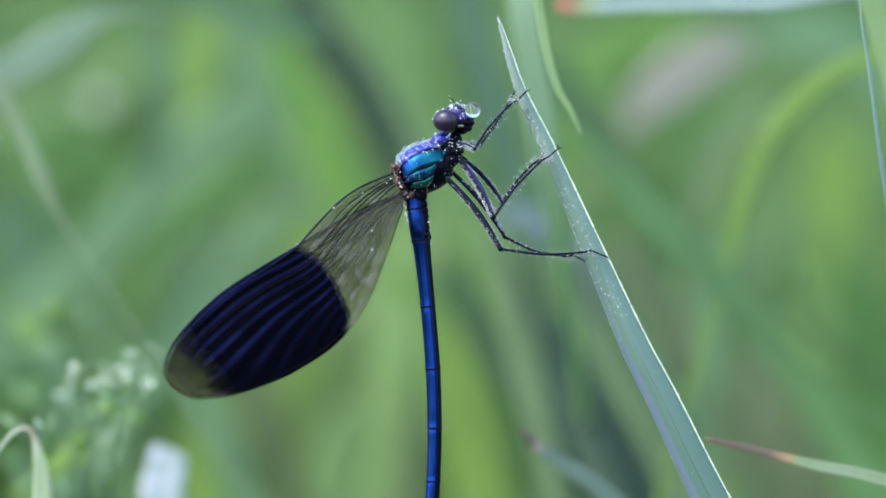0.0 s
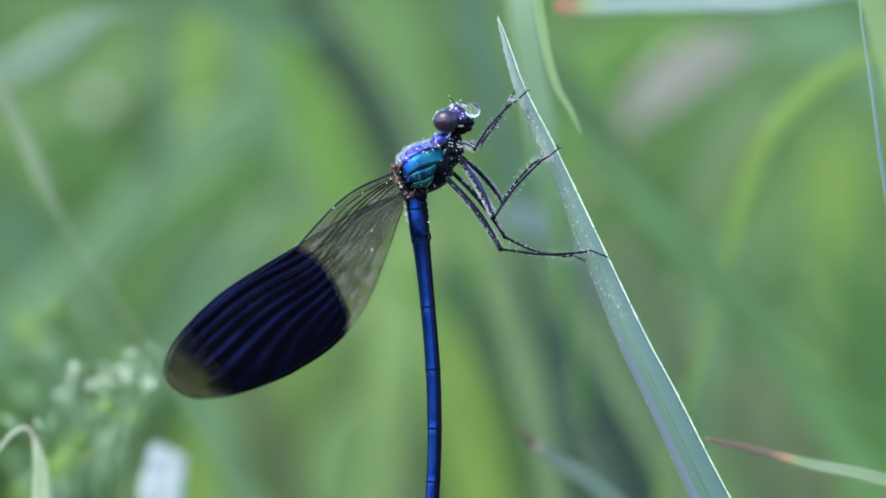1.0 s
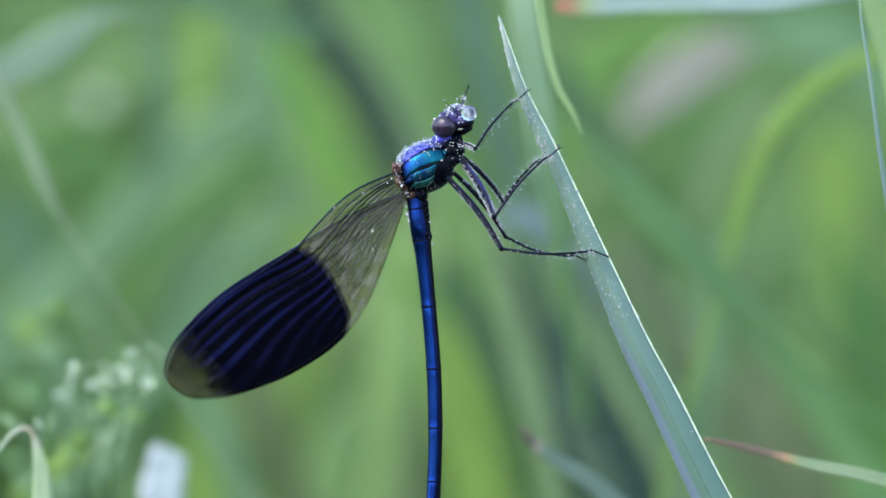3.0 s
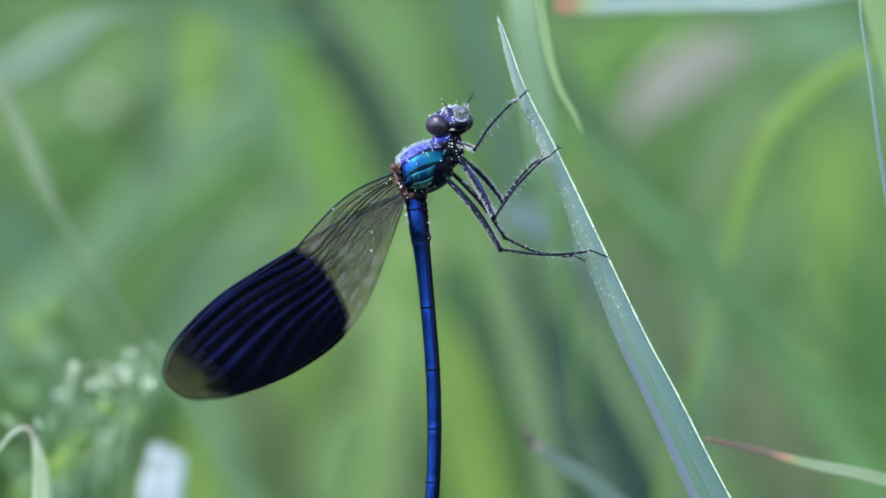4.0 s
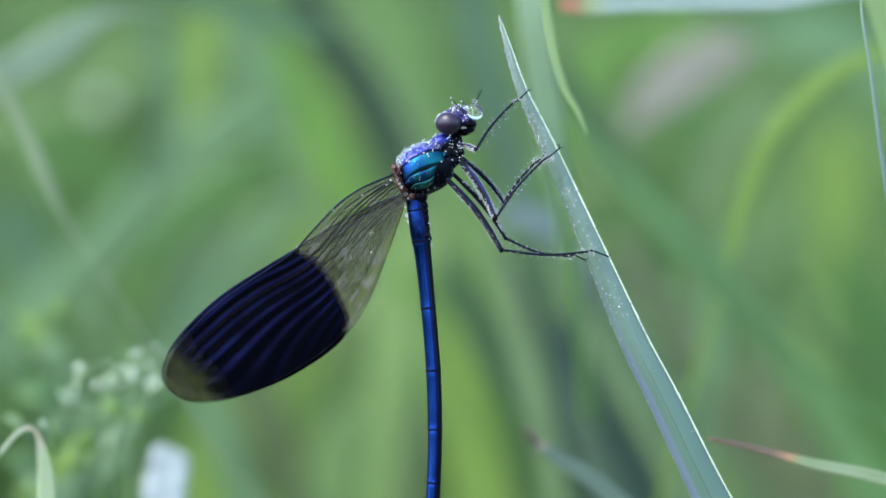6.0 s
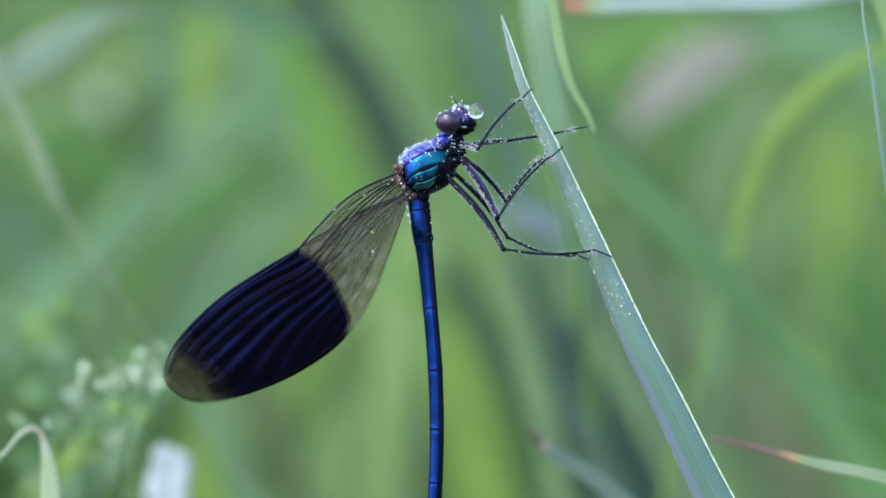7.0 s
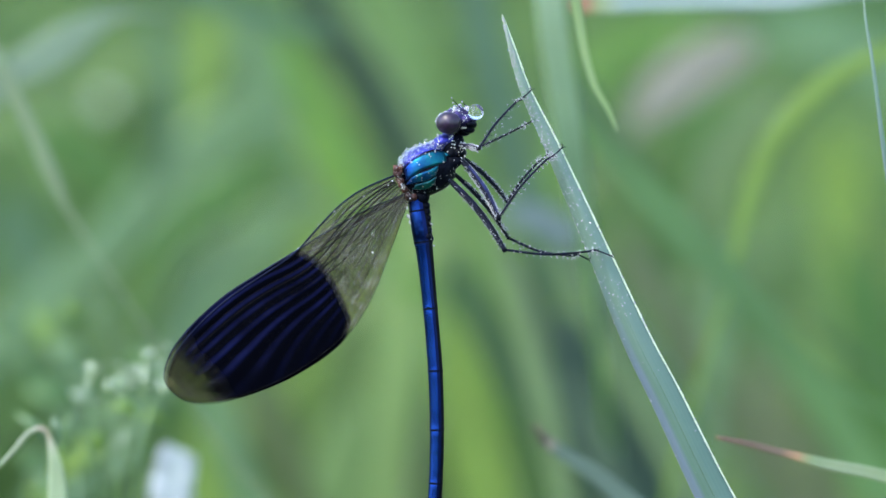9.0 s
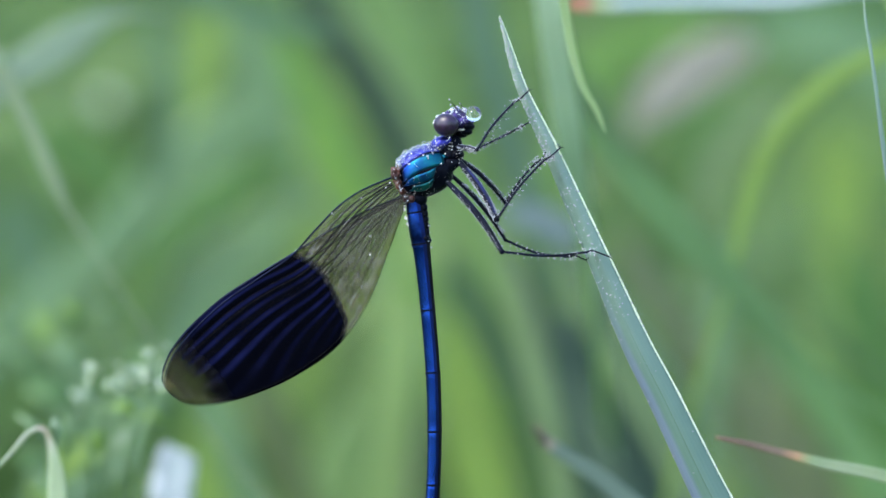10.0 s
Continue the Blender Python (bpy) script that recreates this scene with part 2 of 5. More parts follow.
LEG = shell_material("dark_leg_shell", (0.002, 0.002, 0.004), (0.008, 0.009, 0.024), 0.0, 0.35, coat=0.0, spec=0.12)
LEG_BLUE = shell_material("violet_leg_shell", (0.006, 0.007, 0.03), (0.02, 0.025, 0.10), 0.6, 0.3, coat=0.0, spec=0.4)
BROWN = shell_material("rusty_wing_root", (0.02, 0.008, 0.008), (0.11, 0.035, 0.02), 0.0, 0.45, 700.0, 0.0, 0.25)
EYE_SHELL = shell_material("purple_brown_eye", (0.006, 0.003, 0.010), (0.023, 0.009, 0.033), 0.0, 0.30, 2500.0, 0.0, 0.5)
HEAD_SHELL = shell_material("violet_head_shell", (0.005, 0.004, 0.016), (0.046, 0.032, 0.145), 0.4, 0.4, 1100.0, 0.0, 0.3)
PALE_LIP = shell_material("pale_mouth", (0.40, 0.38, 0.30), (0.30, 0.28, 0.24), 0.0, 0.4)
VEIN = shell_material("wing_vein", (0.004, 0.004, 0.006), (0.008, 0.007, 0.009), 0.0, 0.5, coat=0.0, spec=0.03)
VEIN_BLUE = shell_material("blue_wing_edge", (0.003, 0.006, 0.02), (0.007, 0.013, 0.042), 0.2, 0.45, coat=0.0, spec=0.12)


# ---------------------------------------------------------------- mesh helpers
def vec(p):
    return Vector(p) * MM


def part(name, bm, mat, parent=None, label="", at=None):
    """Links a bmesh as one mesh object, under a parent if one is given."""
    me = bpy.data.meshes.new(name)
    bm.to_mesh(me)
    bm.free()
    for p in me.polygons:
        p.use_smooth = True
    for mm in (mat if isinstance(mat, (list, tuple)) else [mat]):
        me.materials.append(mm)
    ob = new(name, me)
    if parent is not None:
        ob.parent = parent
    if at is not None:
        ob.matrix_basis = at
    return tagged(ob, label)


def spline(points, n):
    """n + 1 points evenly along a Catmull-Rom curve; works on tuples of any length."""
    p = np.array(points, float)
    if len(p) < 3:
        return [p[0] + (p[-1] - p[0]) * i / n for i in range(n + 1)]
    q = np.vstack([2 * p[0] - p[1], p, 2 * p[-1] - p[-2]])
    out = []
    for i in range(n + 1):
        x = i / n * (len(p) - 1)
        k = min(int(x), len(p) - 2)
        f = x - k
        a, b, c, d = q[k:k + 4]
        m, w = (c - a) / 2, (d - b) / 2
        if len(b) == 3:
            # no tangent much longer than the shorter of its two spans, so that no loop forms
            ab, bc, cd = (np.linalg.norm(v) for v in (b - a, c - b, d - c))
            m = m * min(1.0, 1.4 * min(ab, bc) / max(np.linalg.norm(m), 1e-9))
            w = w * min(1.0, 1.4 * min(bc, cd) / max(np.linalg.norm(w), 1e-9))
        out.append((2 * f ** 3 - 3 * f * f + 1) * b + (f ** 3 - 2 * f * f + f) * m + (3 * f * f - 2 * f ** 3) * c + (f ** 3 - f * f) * w)
    return out


def tube(bm, pts, radii, sides=8, squash=1.0, mats=None):
    """A closed tube along pts (metres), with a radius at each point."""
    pts = [Vector(p) for p in pts]
    rings, ref = [], Vector((0, -1, 0))
    for i, p in enumerate(pts):
        t = (pts[min(i + 1, len(pts) - 1)] - pts[max(i - 1, 0)]).normalized()
        if abs(t.dot(ref)) > 0.95:
            ref = Vector((1, 0, 0.2)).normalized()
        a = (ref - t * ref.dot(t)).normalized()
        b = t.cross(a)
        rings.append([bm.verts.new(p + (a * math.cos(w) * squash + b * math.sin(w)) * radii[i])
                      for w in (2 * math.pi * k / sides for k in range(sides))])
    for r0, r1 in zip(rings, rings[1:]):
        for k in range(sides):
            f = bm.faces.new((r0[k], r0[(k + 1) % sides], r1[(k + 1) % sides], r1[k]))
            if mats:
                f.material_index = mats[k]
    for f in (bm.faces.new(rings[0]), bm.faces.new(list(reversed(rings[-1])))):
        for e in f.edges:
            e.smooth = False
    return bm


def blob(bm, centre, radii, turn=None, nu=16, nv=10, power=1.0):
    """An ellipsoid (boxier with power below 1) at centre, turned by a 3x3 matrix; metres."""
    turn = turn or Matrix.Identity(3)
    c = Vector(centre)

    def pw(x):
        return math.copysign(abs(x) ** power, x)

    def place(th, ph):
        v = Vector((radii[0] * pw(math.cos(th)) * pw(math.sin(ph)), radii[1] * pw(math.sin(th)) * pw(math.sin(ph)),
                    radii[2] * pw(math.cos(ph))))
        return bm.verts.new(c + turn @ v)
    top, bot = place(0, 0), place(0, math.pi)
    rows = [[place(2 * math.pi * i / nu, math.pi * j / nv) for i in range(nu)] for j in range(1, nv)]
    for i in range(nu):
        k = (i + 1) % nu
        bm.faces.new((top, rows[0][i], rows[0][k]))
        bm.faces.new((bot, rows[-1][k], rows[-1][i]))
        for r0, r1 in zip(rows, rows[1:]):
            bm.faces.new((r0[i], r1[i], r1[k], r0[k]))
    return bm


def ball_mesh(name, mat, nu=12, nv=8):
    bm = blob(bmesh.new(), (0, 0, 0), (1, 1, 1), None, nu, nv)
    me = bpy.data.meshes.new(name)
    bm.to_mesh(me)
    bm.free()
    for p in me.polygons:
        p.use_smooth = True
    me.materials.append(mat)
    return me


DROP = ball_mesh("droplet", WATER, 16, 12)
PEARL = ball_mesh("pearl", DEW, 14, 10)
BEAD = ball_mesh("bead", FINE_DEW, 10, 7)


def droplet(parent, place, r, squash=1.0, label=""):
    """One bead of dew, a ball slightly flattened; place and r in metres, in the parent's space."""
    ob = new("droplet", DROP if r > 0.0003 else PEARL if r > 0.00012 else BEAD)
    ob.parent = parent
    ob.matrix_basis = Matrix.LocRotScale(place, Euler((0, 0, random.random() * 6)), (r, r, r * squash))
    return tagged(ob, label)


def blade_mesh(bm, pts, widths, face=(0, -1, 0), fold=0.25, thick=0.0003, seg=40, across=4, twist=0.0, wave=0.0):
    """A grass blade along pts (millimetres, tip first) with a folded section; u across, v from tip to base."""
    uvl = bm.loops.layers.uv.verify()
    path = [Vector(p) * MM for p in spline(pts, seg)]
    wid = [max(w[0], 0.02) * MM for w in spline([(w,) for w in widths], seg)]
    rings = []
    for i, p in enumerate(path):
        t = (path[min(i + 1, seg)] - path[max(i - 1, 0)]).normalized()
        nrm = Vector(face)
        nrm = (nrm - t * nrm.dot(t)).normalized()
        if twist:
            nrm = Matrix.Rotation(twist * i / seg, 3, t) @ nrm
        side = t.cross(nrm)
        ring = []
        for layer in (1, -1):
            for k in range(across + 1):
                s = 2 * k / across - 1
                if layer < 0:
                    s = -s
                th = thick * (1 - 0.75 * abs(s)) * 0.5
                q = p + side * (s * wid[i] / 2) + nrm * ((abs(s) - 0.5) * fold * wid[i] / 2 + layer * th)
                if wave:
                    q += nrm * wave * wid[i] * s * math.sin(i * 0.7)
                ring.append((bm.verts.new(q), (s + 1) / 2))
        rings.append(ring)
    n = 2 * (across + 1)
    for i in range(seg):
        for k in range(n):
            a, b = rings[i][k], rings[i][(k + 1) % n]
            c, d = rings[i + 1][(k + 1) % n], rings[i + 1][k]
            f = bm.faces.new((a[0], b[0], c[0], d[0]))
            for lp, (u, v) in zip(f.loops, ((a[1], i), (b[1], i), (c[1], i + 1), (d[1], i + 1))):
                lp[uvl].uv = (u, v / seg)
    bm.faces.new([r[0] for r in reversed(rings[0])])
    bm.faces.new([r[0] for r in rings[-1]])
    return bm


def based(pts):
    """The last point, at the ground, and the points relative to it."""
    b = pts[-1]
    return b, [(p[0] - b[0], p[1] - b[1], p[2] - b[2]) for p in pts]


def to_ground(pts, foot):
    """Carries a path down to the point foot on the ground (x, y in millimetres)."""
    a = pts[-1]
    d = [pts[-1][i] - pts[-2][i] for i in range(3)]
    ln = math.sqrt(sum(v * v for v in d))
    mid = [a[i] + d[i] / ln * 60 for i in range(3)]
    return list(pts) + [tuple(mid), ((mid[0] + foot[0]) / 2 + (mid[0] - foot[0]) * 0.15, (mid[1] + foot[1]) / 2, mid[2] * 0.45),
                        (foot[0], foot[1], 0.0)]


RIB = {"dewy_grass": GRASS_TEAL, "browning_grass": GRASS_MID, "rust_tipped_grass": GRASS_SOFT, "red_tipped_grass": GRASS_SOFT}


def grass_blade(pts, widths, mat, label, name="grass_blade", category="grass blade", group="", rib=True, **kw):
    b, rel = based(pts)
    ob = part(name, blade_mesh(bmesh.new(), rel, widths, **kw), mat, None, label)
    ob.location = vec(b)
    if not rib:
        return tagged(ob, category=category, group=group)
    # the midrib, a fine raised line along the back of the blade
    seg = kw.get("seg", 40)
    path = [Vector(p) * MM for p in spline(rel, seg)]
    fold = kw.get("fold", 0.25)
    wid = [w[0] * MM for w in spline([(w,) for w in widths], seg)]
    face = Vector(kw.get("face", (0, -1, 0))).normalized()
    pts = [p + face * (-0.25 * fold * max(w, 0.0) + 0.00012) for p, w in zip(path, wid)][3:]
    k = seg // 3
    part("midrib", tube(bmesh.new(), pts[k:], [max(0.011 * w, 0.00002) * min(1.0, 0.05 + 0.12 * j) for j, w in enumerate(wid[3 + k:])], 6), RIB.get(mat.name, mat), ob)
    return tagged(ob, category=category, group=group)


# ---------------------------------------------------------------- ground
def build_ground():
    bm = bmesh.new()
    xs = [-400, -60, -20, -8, -4, -2, -1, -0.4, 0, 0.4, 1, 2, 4, 8, 20, 60, 400]
    ys = [-400, -60, -10, -3, -1, 0, 0.6, 1.2, 1.8, 2.4, 3.0, 3.6, 4.4, 5.4, 7, 12, 40, 400]

    def height(x, y):
        s = min(max((y - 1.2) / 4.0, 0), 1)
        return 2.6 * s * s * (3 - 2 * s) + 0.03 * math.sin(x * 1.7) * math.cos(y * 1.3) * (1 if 0.5 < abs(y) < 60 else 0)
    grid = [[bm.verts.new((x, y, height(x, y))) for x in xs] for y in ys]
    for r0, r1 in zip(grid, grid[1:]):
        for k in range(len(xs) - 1):
            bm.faces.new((r0[k], r0[k + 1], r1[k + 1], r1[k]))
    return tagged(part("ground", bm, GROUND, None, "damp green meadow ground rising to a grassy bank"), category="ground", kind="structure")


build_ground()


def meadow(name, count, y0, y1, tall, wide, label, seed, mat, spread, x0=0.0, bow=1.0):
    rnd = random.Random(seed)
    bm = bmesh.new()
    for _ in range(count):
        y = y0 + (y1 - y0) * rnd.random()
        x = (rnd.random() - 0.5) * (spread + abs(y) * 0.5)
        x += math.copysign(x0, x)
        h = tall * (0.6 + 0.5 * rnd.random())
        lean = rnd.uniform(-0.4, 0.4) * bow
        droop = rnd.uniform(0.0, 0.5) * bow
        s = min(max((y / 1000 - 1.2) / 4.0, 0), 1)
        z = 2600 * s * s * (3 - 2 * s)
        dy = rnd.uniform(-0.2, 0.2) * bow
        sgn = 1 if lean > 0 else -1
        pts = [(x + h * (lean + sgn * droop * 0.6), y + dy * h, z + h * (0.95 - droop * 0.35)),
               (x + h * lean * 0.75, y + dy * h * 0.6, z + h * 0.8), (x + h * lean * 0.3, y + dy * h * 0.2, z + h * 0.42), (x, y, z)]
        w = wide * rnd.uniform(0.5, 1.4)
        blade_mesh(bm, pts, [0.2, w * 0.8, w, w * 0.7], (rnd.uniform(-0.7, 0.7), -1, rnd.uniform(0, 0.6)), 0.2, 0.0004, 9, 2)
    return tagged(part(name, bm, mat, None, label), category="grass", kind="stuff")


meadow("meadow_grass", 420, 260, 900, 620, 9, "lush green meadow grass of many blades", 3, GRASS_STUFF, 320)
meadow("meadow_grass", 900, 900, 3600, 620, 12, "lush green meadow grass on the far bank", 4, GRASS_STUFF, 700)

# unseen grass beside and behind the camera, added to darken the shell's reflections
meadow("meadow_grass", 420, -700, 260, 680, 9, "unseen green meadow grass standing round about", 5, GRASS_STUFF, 700, 320, 0.35)
meadow("meadow_grass", 500, -2200, -750, 640, 10, "unseen green meadow grass standing round about", 6, GRASS_STUFF, 1500, 0, 0.5)

meadow("meadow_grass", 1500, -4000, 1200, 640, 11, "unseen green meadow grass standing round about", 7, GRASS_STUFF, 6500, 750, 0.6)
meadow("meadow_grass", 1300, 1200, 5200, 640, 13, "lush green meadow grass on the far bank", 8, GRASS_STUFF, 5500, 700, 0.8)

# ---------------------------------------------------------------- the perch: a dewy grass blade
PERCH_MID = [(5.59, 1.20, 523.82), (6.69, 1.30, 519.96), (8.02, 1.40, 515.93), (10.74, 1.50, 510.16), (15.64, 1.60, 499.13), (19.40, 1.60, 490.53), (22.34, 1.60, 484.76), (26.38, 1.60, 476.39),
             (32.39, 1.60, 464.27), (53.07, 3.00, 415.48), (100.15, 6.00, 245.60), (135.83, 8.00, -10.02)]
PERCH_W = [0.10, 0.68, 1.05, 1.50, 2.2, 2.9, 3.2, 3.55, 4.3, 6.5, 7.0, 4.0]
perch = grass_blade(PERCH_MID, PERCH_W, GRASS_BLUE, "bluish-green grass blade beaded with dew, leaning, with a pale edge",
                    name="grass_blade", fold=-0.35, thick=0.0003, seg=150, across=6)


def perch_line(side):
    """Points along one margin of the perch (metres, in its own space)."""
    b, rel = based(PERCH_MID)
    path = [Vector(p) * MM for p in spline(rel, 150)]
    wid = [w[0] * MM for w in spline([(w,) for w in PERCH_W], 150)]
    out = []
    for i, p in enumerate(path):
        t = (path[min(i + 1, 150)] - path[max(i - 1, 0)]).normalized()
        nrm = Vector((0, -1, 0))
        nrm = (nrm - t * nrm.dot(t)).normalized()
        out.append(p - t.cross(nrm) * side * wid[i] / 2 + nrm * (abs(side) - 0.5) * -0.35 * wid[i] / 2)
    return out


def dress_perch():
    rnd = random.Random(11)
    for side, name, r in ((1, "blade_edge", 0.00011), (-1, "blade_edge", 0.00002)):
        pts = perch_line(side)[2:125]
        rr = [min(r, r * 0.3 + r * i / 12) * rnd.uniform(0.85, 1.2) for i in range(len(pts))]
        part(name, tube(bmesh.new(), pts, rr, 6), GRASS_EDGE if side > 0 else GRASS_BLUE, perch, "pale toothed margin" if side > 0 else "")
    lines = {s: perch_line(s) for s in (-1, -0.8, -0.6, -0.3, 0.0, 0.35, 0.7, 1.0)}
    for side, k, r in ((-1, 12, 0.00022), (-0.8, 15, 0.0002), (-0.8, 40, 0.00022), (-0.7, 41, 0.00018), (1.0, 44, 0.00016)):
        line = perch_line(side)
        droplet(perch, line[int(k)] + Vector((0.0, -r * 0.7, 0)), r, 0.95)
    for k in range(84):
        x = rnd.uniform(18, 108)
        r = rnd.choice((0.00006, 0.00008, 0.0001, 0.00013))
        droplet(perch, lines[1.0][int(x)].lerp(lines[1.0][int(x) + 1], x % 1) + Vector((r * 0.6, -r * 0.4, 0)), r)
    for height, side, r in ((0.51035, 1.0, 0.00027), (0.5073, -0.35, 0.00021)):
        line = perch_line(side)
        spot = min(line, key=lambda p: abs(p.z + perch.location.z - height))
        droplet(perch, spot + Vector((r * 0.5 * max(side, 0), -r * 0.7, 0)), r, 1.0)
    for _ in range(640):
        s = rnd.choice((-1, -1, -1, -0.8, -0.8, -0.6, -0.6, -0.6, -0.6, -0.3, -0.3, -0.3, 0.0, 0.0, 0.0, 0.35, 0.35, 0.7, 1.0, 1.0))
        x = 1 + (63 if rnd.random() < 0.95 else 100) * rnd.random() ** 1.1
        k = int(x)
        if s == 1.0 and rnd.random() < 0.4:
            continue
        p = lines[s][k].lerp(lines[s][k + 1], x - k)
        r = rnd.choice((0.00003, 0.00004, 0.00005, 0.00006, 0.00008, 0.0001)) * rnd.uniform(0.8, 1.1)
        if k < 30:
            r *= 0.7
        droplet(perch, p + Vector((rnd.uniform(-1, 1) * 0.0001, -0.0001 - r * 0.6, 0)), r, rnd.uniform(0.85, 1.1))


dress_perch()

# ---------------------------------------------------------------- neighbouring and background plants
B = {}
B["hanging"] = grass_blade([(14.52, 14.00, 512.08), (13.57, 14.00, 514.34), (11.96, 14.00, 517.32), (10.65, 14.00, 522.67), (10.18, 14.00, 529.82), (13.51, 16.00, 541.92), (28.13, 20.00, 551.98),
                            (49.74, 24.00, 514.69), (68.34, 26.00, 343.29), (68.66, 28.00, -20.44)], [0.22, 0.55, 0.75, 0.95, 1.1, 1.4, 2.0, 3, 5, 4],
                           GRASS_HANG, "light green grass blade drooping with its tip down", seg=90)
B["wide"] = grass_blade(to_ground([(6.15, 46.00, 555.20), (7.44, 46.00, 541.10), (8.85, 46.00, 529.56), (10.18, 48.00, 520.67), (11.96, 52.00, 510.46), (13.95, 60.00, 500.07), (16.11, 75.00, 486.41)], (90, 100)),
                        [0.3, 2.4, 3.2, 3.4, 3.2, 2.2, 1.2, 2, 5, 4], GRASS_WIDE, "broad pale bluish-green grass blade behind the perch", seg=70)
B["right"] = grass_blade(to_ground([(42.85, 5.00, 526.37), (43.14, 5.00, 523.35), (43.72, 5.00, 519.85), (44.42, 5.00, 514.61), (45.00, 5.00, 510.25), (46.92, 5.00, 497.73)], (120, 10)),
                         [0.12, 0.26, 0.36, 0.42, 0.48, 0.7, 1.5, 4, 4], GRASS_BLUE, "thin bluish grass blade standing upright", seg=60)
B["brown_right"] = grass_blade([(27.36, 12.00, 480.10), (30.56, 12.00, 479.45), (35.30, 12.00, 478.26), (38.85, 12.00, 477.32), (45.96, 12.00, 475.78), (60.17, 12.00, 471.04), (84.07, 13.00, 395.57),
                                (96.17, 14.00, -9.37)], [0.45, 0.78, 0.95, 1.3, 1.6, 2.4, 5, 4], GRASS_BROWN,
                               "green grass blade with a withered brown tip", seg=90, face=(0, -1, 0.6))
B["brown_left"] = grass_blade(to_ground([(8.53, 30.00, 480.47), (10.14, 30.00, 478.55), (12.42, 30.00, 476.88), (15.82, 30.00, 474.72), (20.15, 30.00, 471.01)], (90, 60)),
                              [0.6, 1.25, 1.6, 2.0, 2.5, 4, 6, 4], GRASS_RUSTY, "greyish grass blade with a reddish-brown tip", seg=80)
B["top"] = grass_blade([(12.50, 36.00, 526.90), (15.80, 36.00, 526.95), (22.94, 36.00, 527.08), (35.47, 36.00, 527.39), (51.14, 36.00, 528.02), (65.59, 28.00, 514.83), (72.07, 30.00, 341.82), (72.07, 30.00, -4.33)],
                       [1.5, 2.5, 1.9, 2.3, 2.4, 3.5, 5, 4], GRASS_RUST, "pale bluish grass blade arching over with a rusty tip", seg=90, face=(0, -1, 0.5))
B["curl"] = grass_blade(to_ground([(-48.79, 17.00, 476.80), (-47.00, 17.00, 478.84), (-45.68, 17.00, 480.40), (-44.30, 17.00, 481.00), (-43.40, 17.00, 480.04), (-42.86, 17.00, 477.76), (-42.56, 17.00, 475.48), (-42.44, 17.00, 471.29)], (-45, 20)),
                        [0.25, 0.4, 0.5, 0.5, 0.6, 1.3, 1.9, 2.3, 3, 5, 4], GRASS_CURL, "bent grass blade with a bleached kinked tip", seg=80, rib=False)
B["white"] = grass_blade(to_ground([(-31.25, 52.00, 477.00), (-31.50, 52.00, 476.40), (-31.95, 52.00, 474.10), (-32.36, 52.00, 471.48), (-32.10, 52.00, 463.68)], (-35, 50)),
                         [3.6, 4.5, 4.8, 5.0, 4.6, 4, 5, 4], WHITE_LEAF, "broad leaf tip white with dew", name="leaf", category="leaf", seg=50, fold=0.22, wave=0.04)

GRASS_COLOURS = {
    "yellow_green": (0.235, 0.382, 0.068),
    "light_green": (0.172, 0.305, 0.086),
    "fresh_green": (0.116, 0.245, 0.082),
    "jade_green": (0.14, 0.285, 0.094),
    "misty_green": (0.177, 0.316, 0.15),
    "bright_green": (0.153, 0.325, 0.049),
    "deep_green": (0.085, 0.211, 0.038),
    "bluish_green": (0.098, 0.2, 0.098),
    # the next three tones put the shade of the gaps into leaf colour
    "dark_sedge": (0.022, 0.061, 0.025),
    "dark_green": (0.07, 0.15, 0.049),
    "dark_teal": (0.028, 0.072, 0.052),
    "grey_green": (0.209, 0.315, 0.135),
    "withered": (0.191, 0.23, 0.119),
    "pale_lime": (0.233, 0.375, 0.131),
    "lime": (0.27, 0.41, 0.131),
    # two more tones that hold the shade between the blades
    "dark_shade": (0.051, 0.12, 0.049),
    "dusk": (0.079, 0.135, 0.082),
    "dry_grey": (0.35, 0.33, 0.275),
    "pale_stalk": (0.251, 0.33, 0.189),
    "teal": (0.076, 0.158, 0.086),
    "pale_blue": (0.204, 0.295, 0.198),
    "dull_green": (0.112, 0.2, 0.07),
    "brown_green": (0.121, 0.175, 0.061),
    "dew_blue": (0.194, 0.265, 0.29),
}
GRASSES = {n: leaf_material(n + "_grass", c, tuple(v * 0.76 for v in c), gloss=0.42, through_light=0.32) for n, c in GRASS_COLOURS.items()}

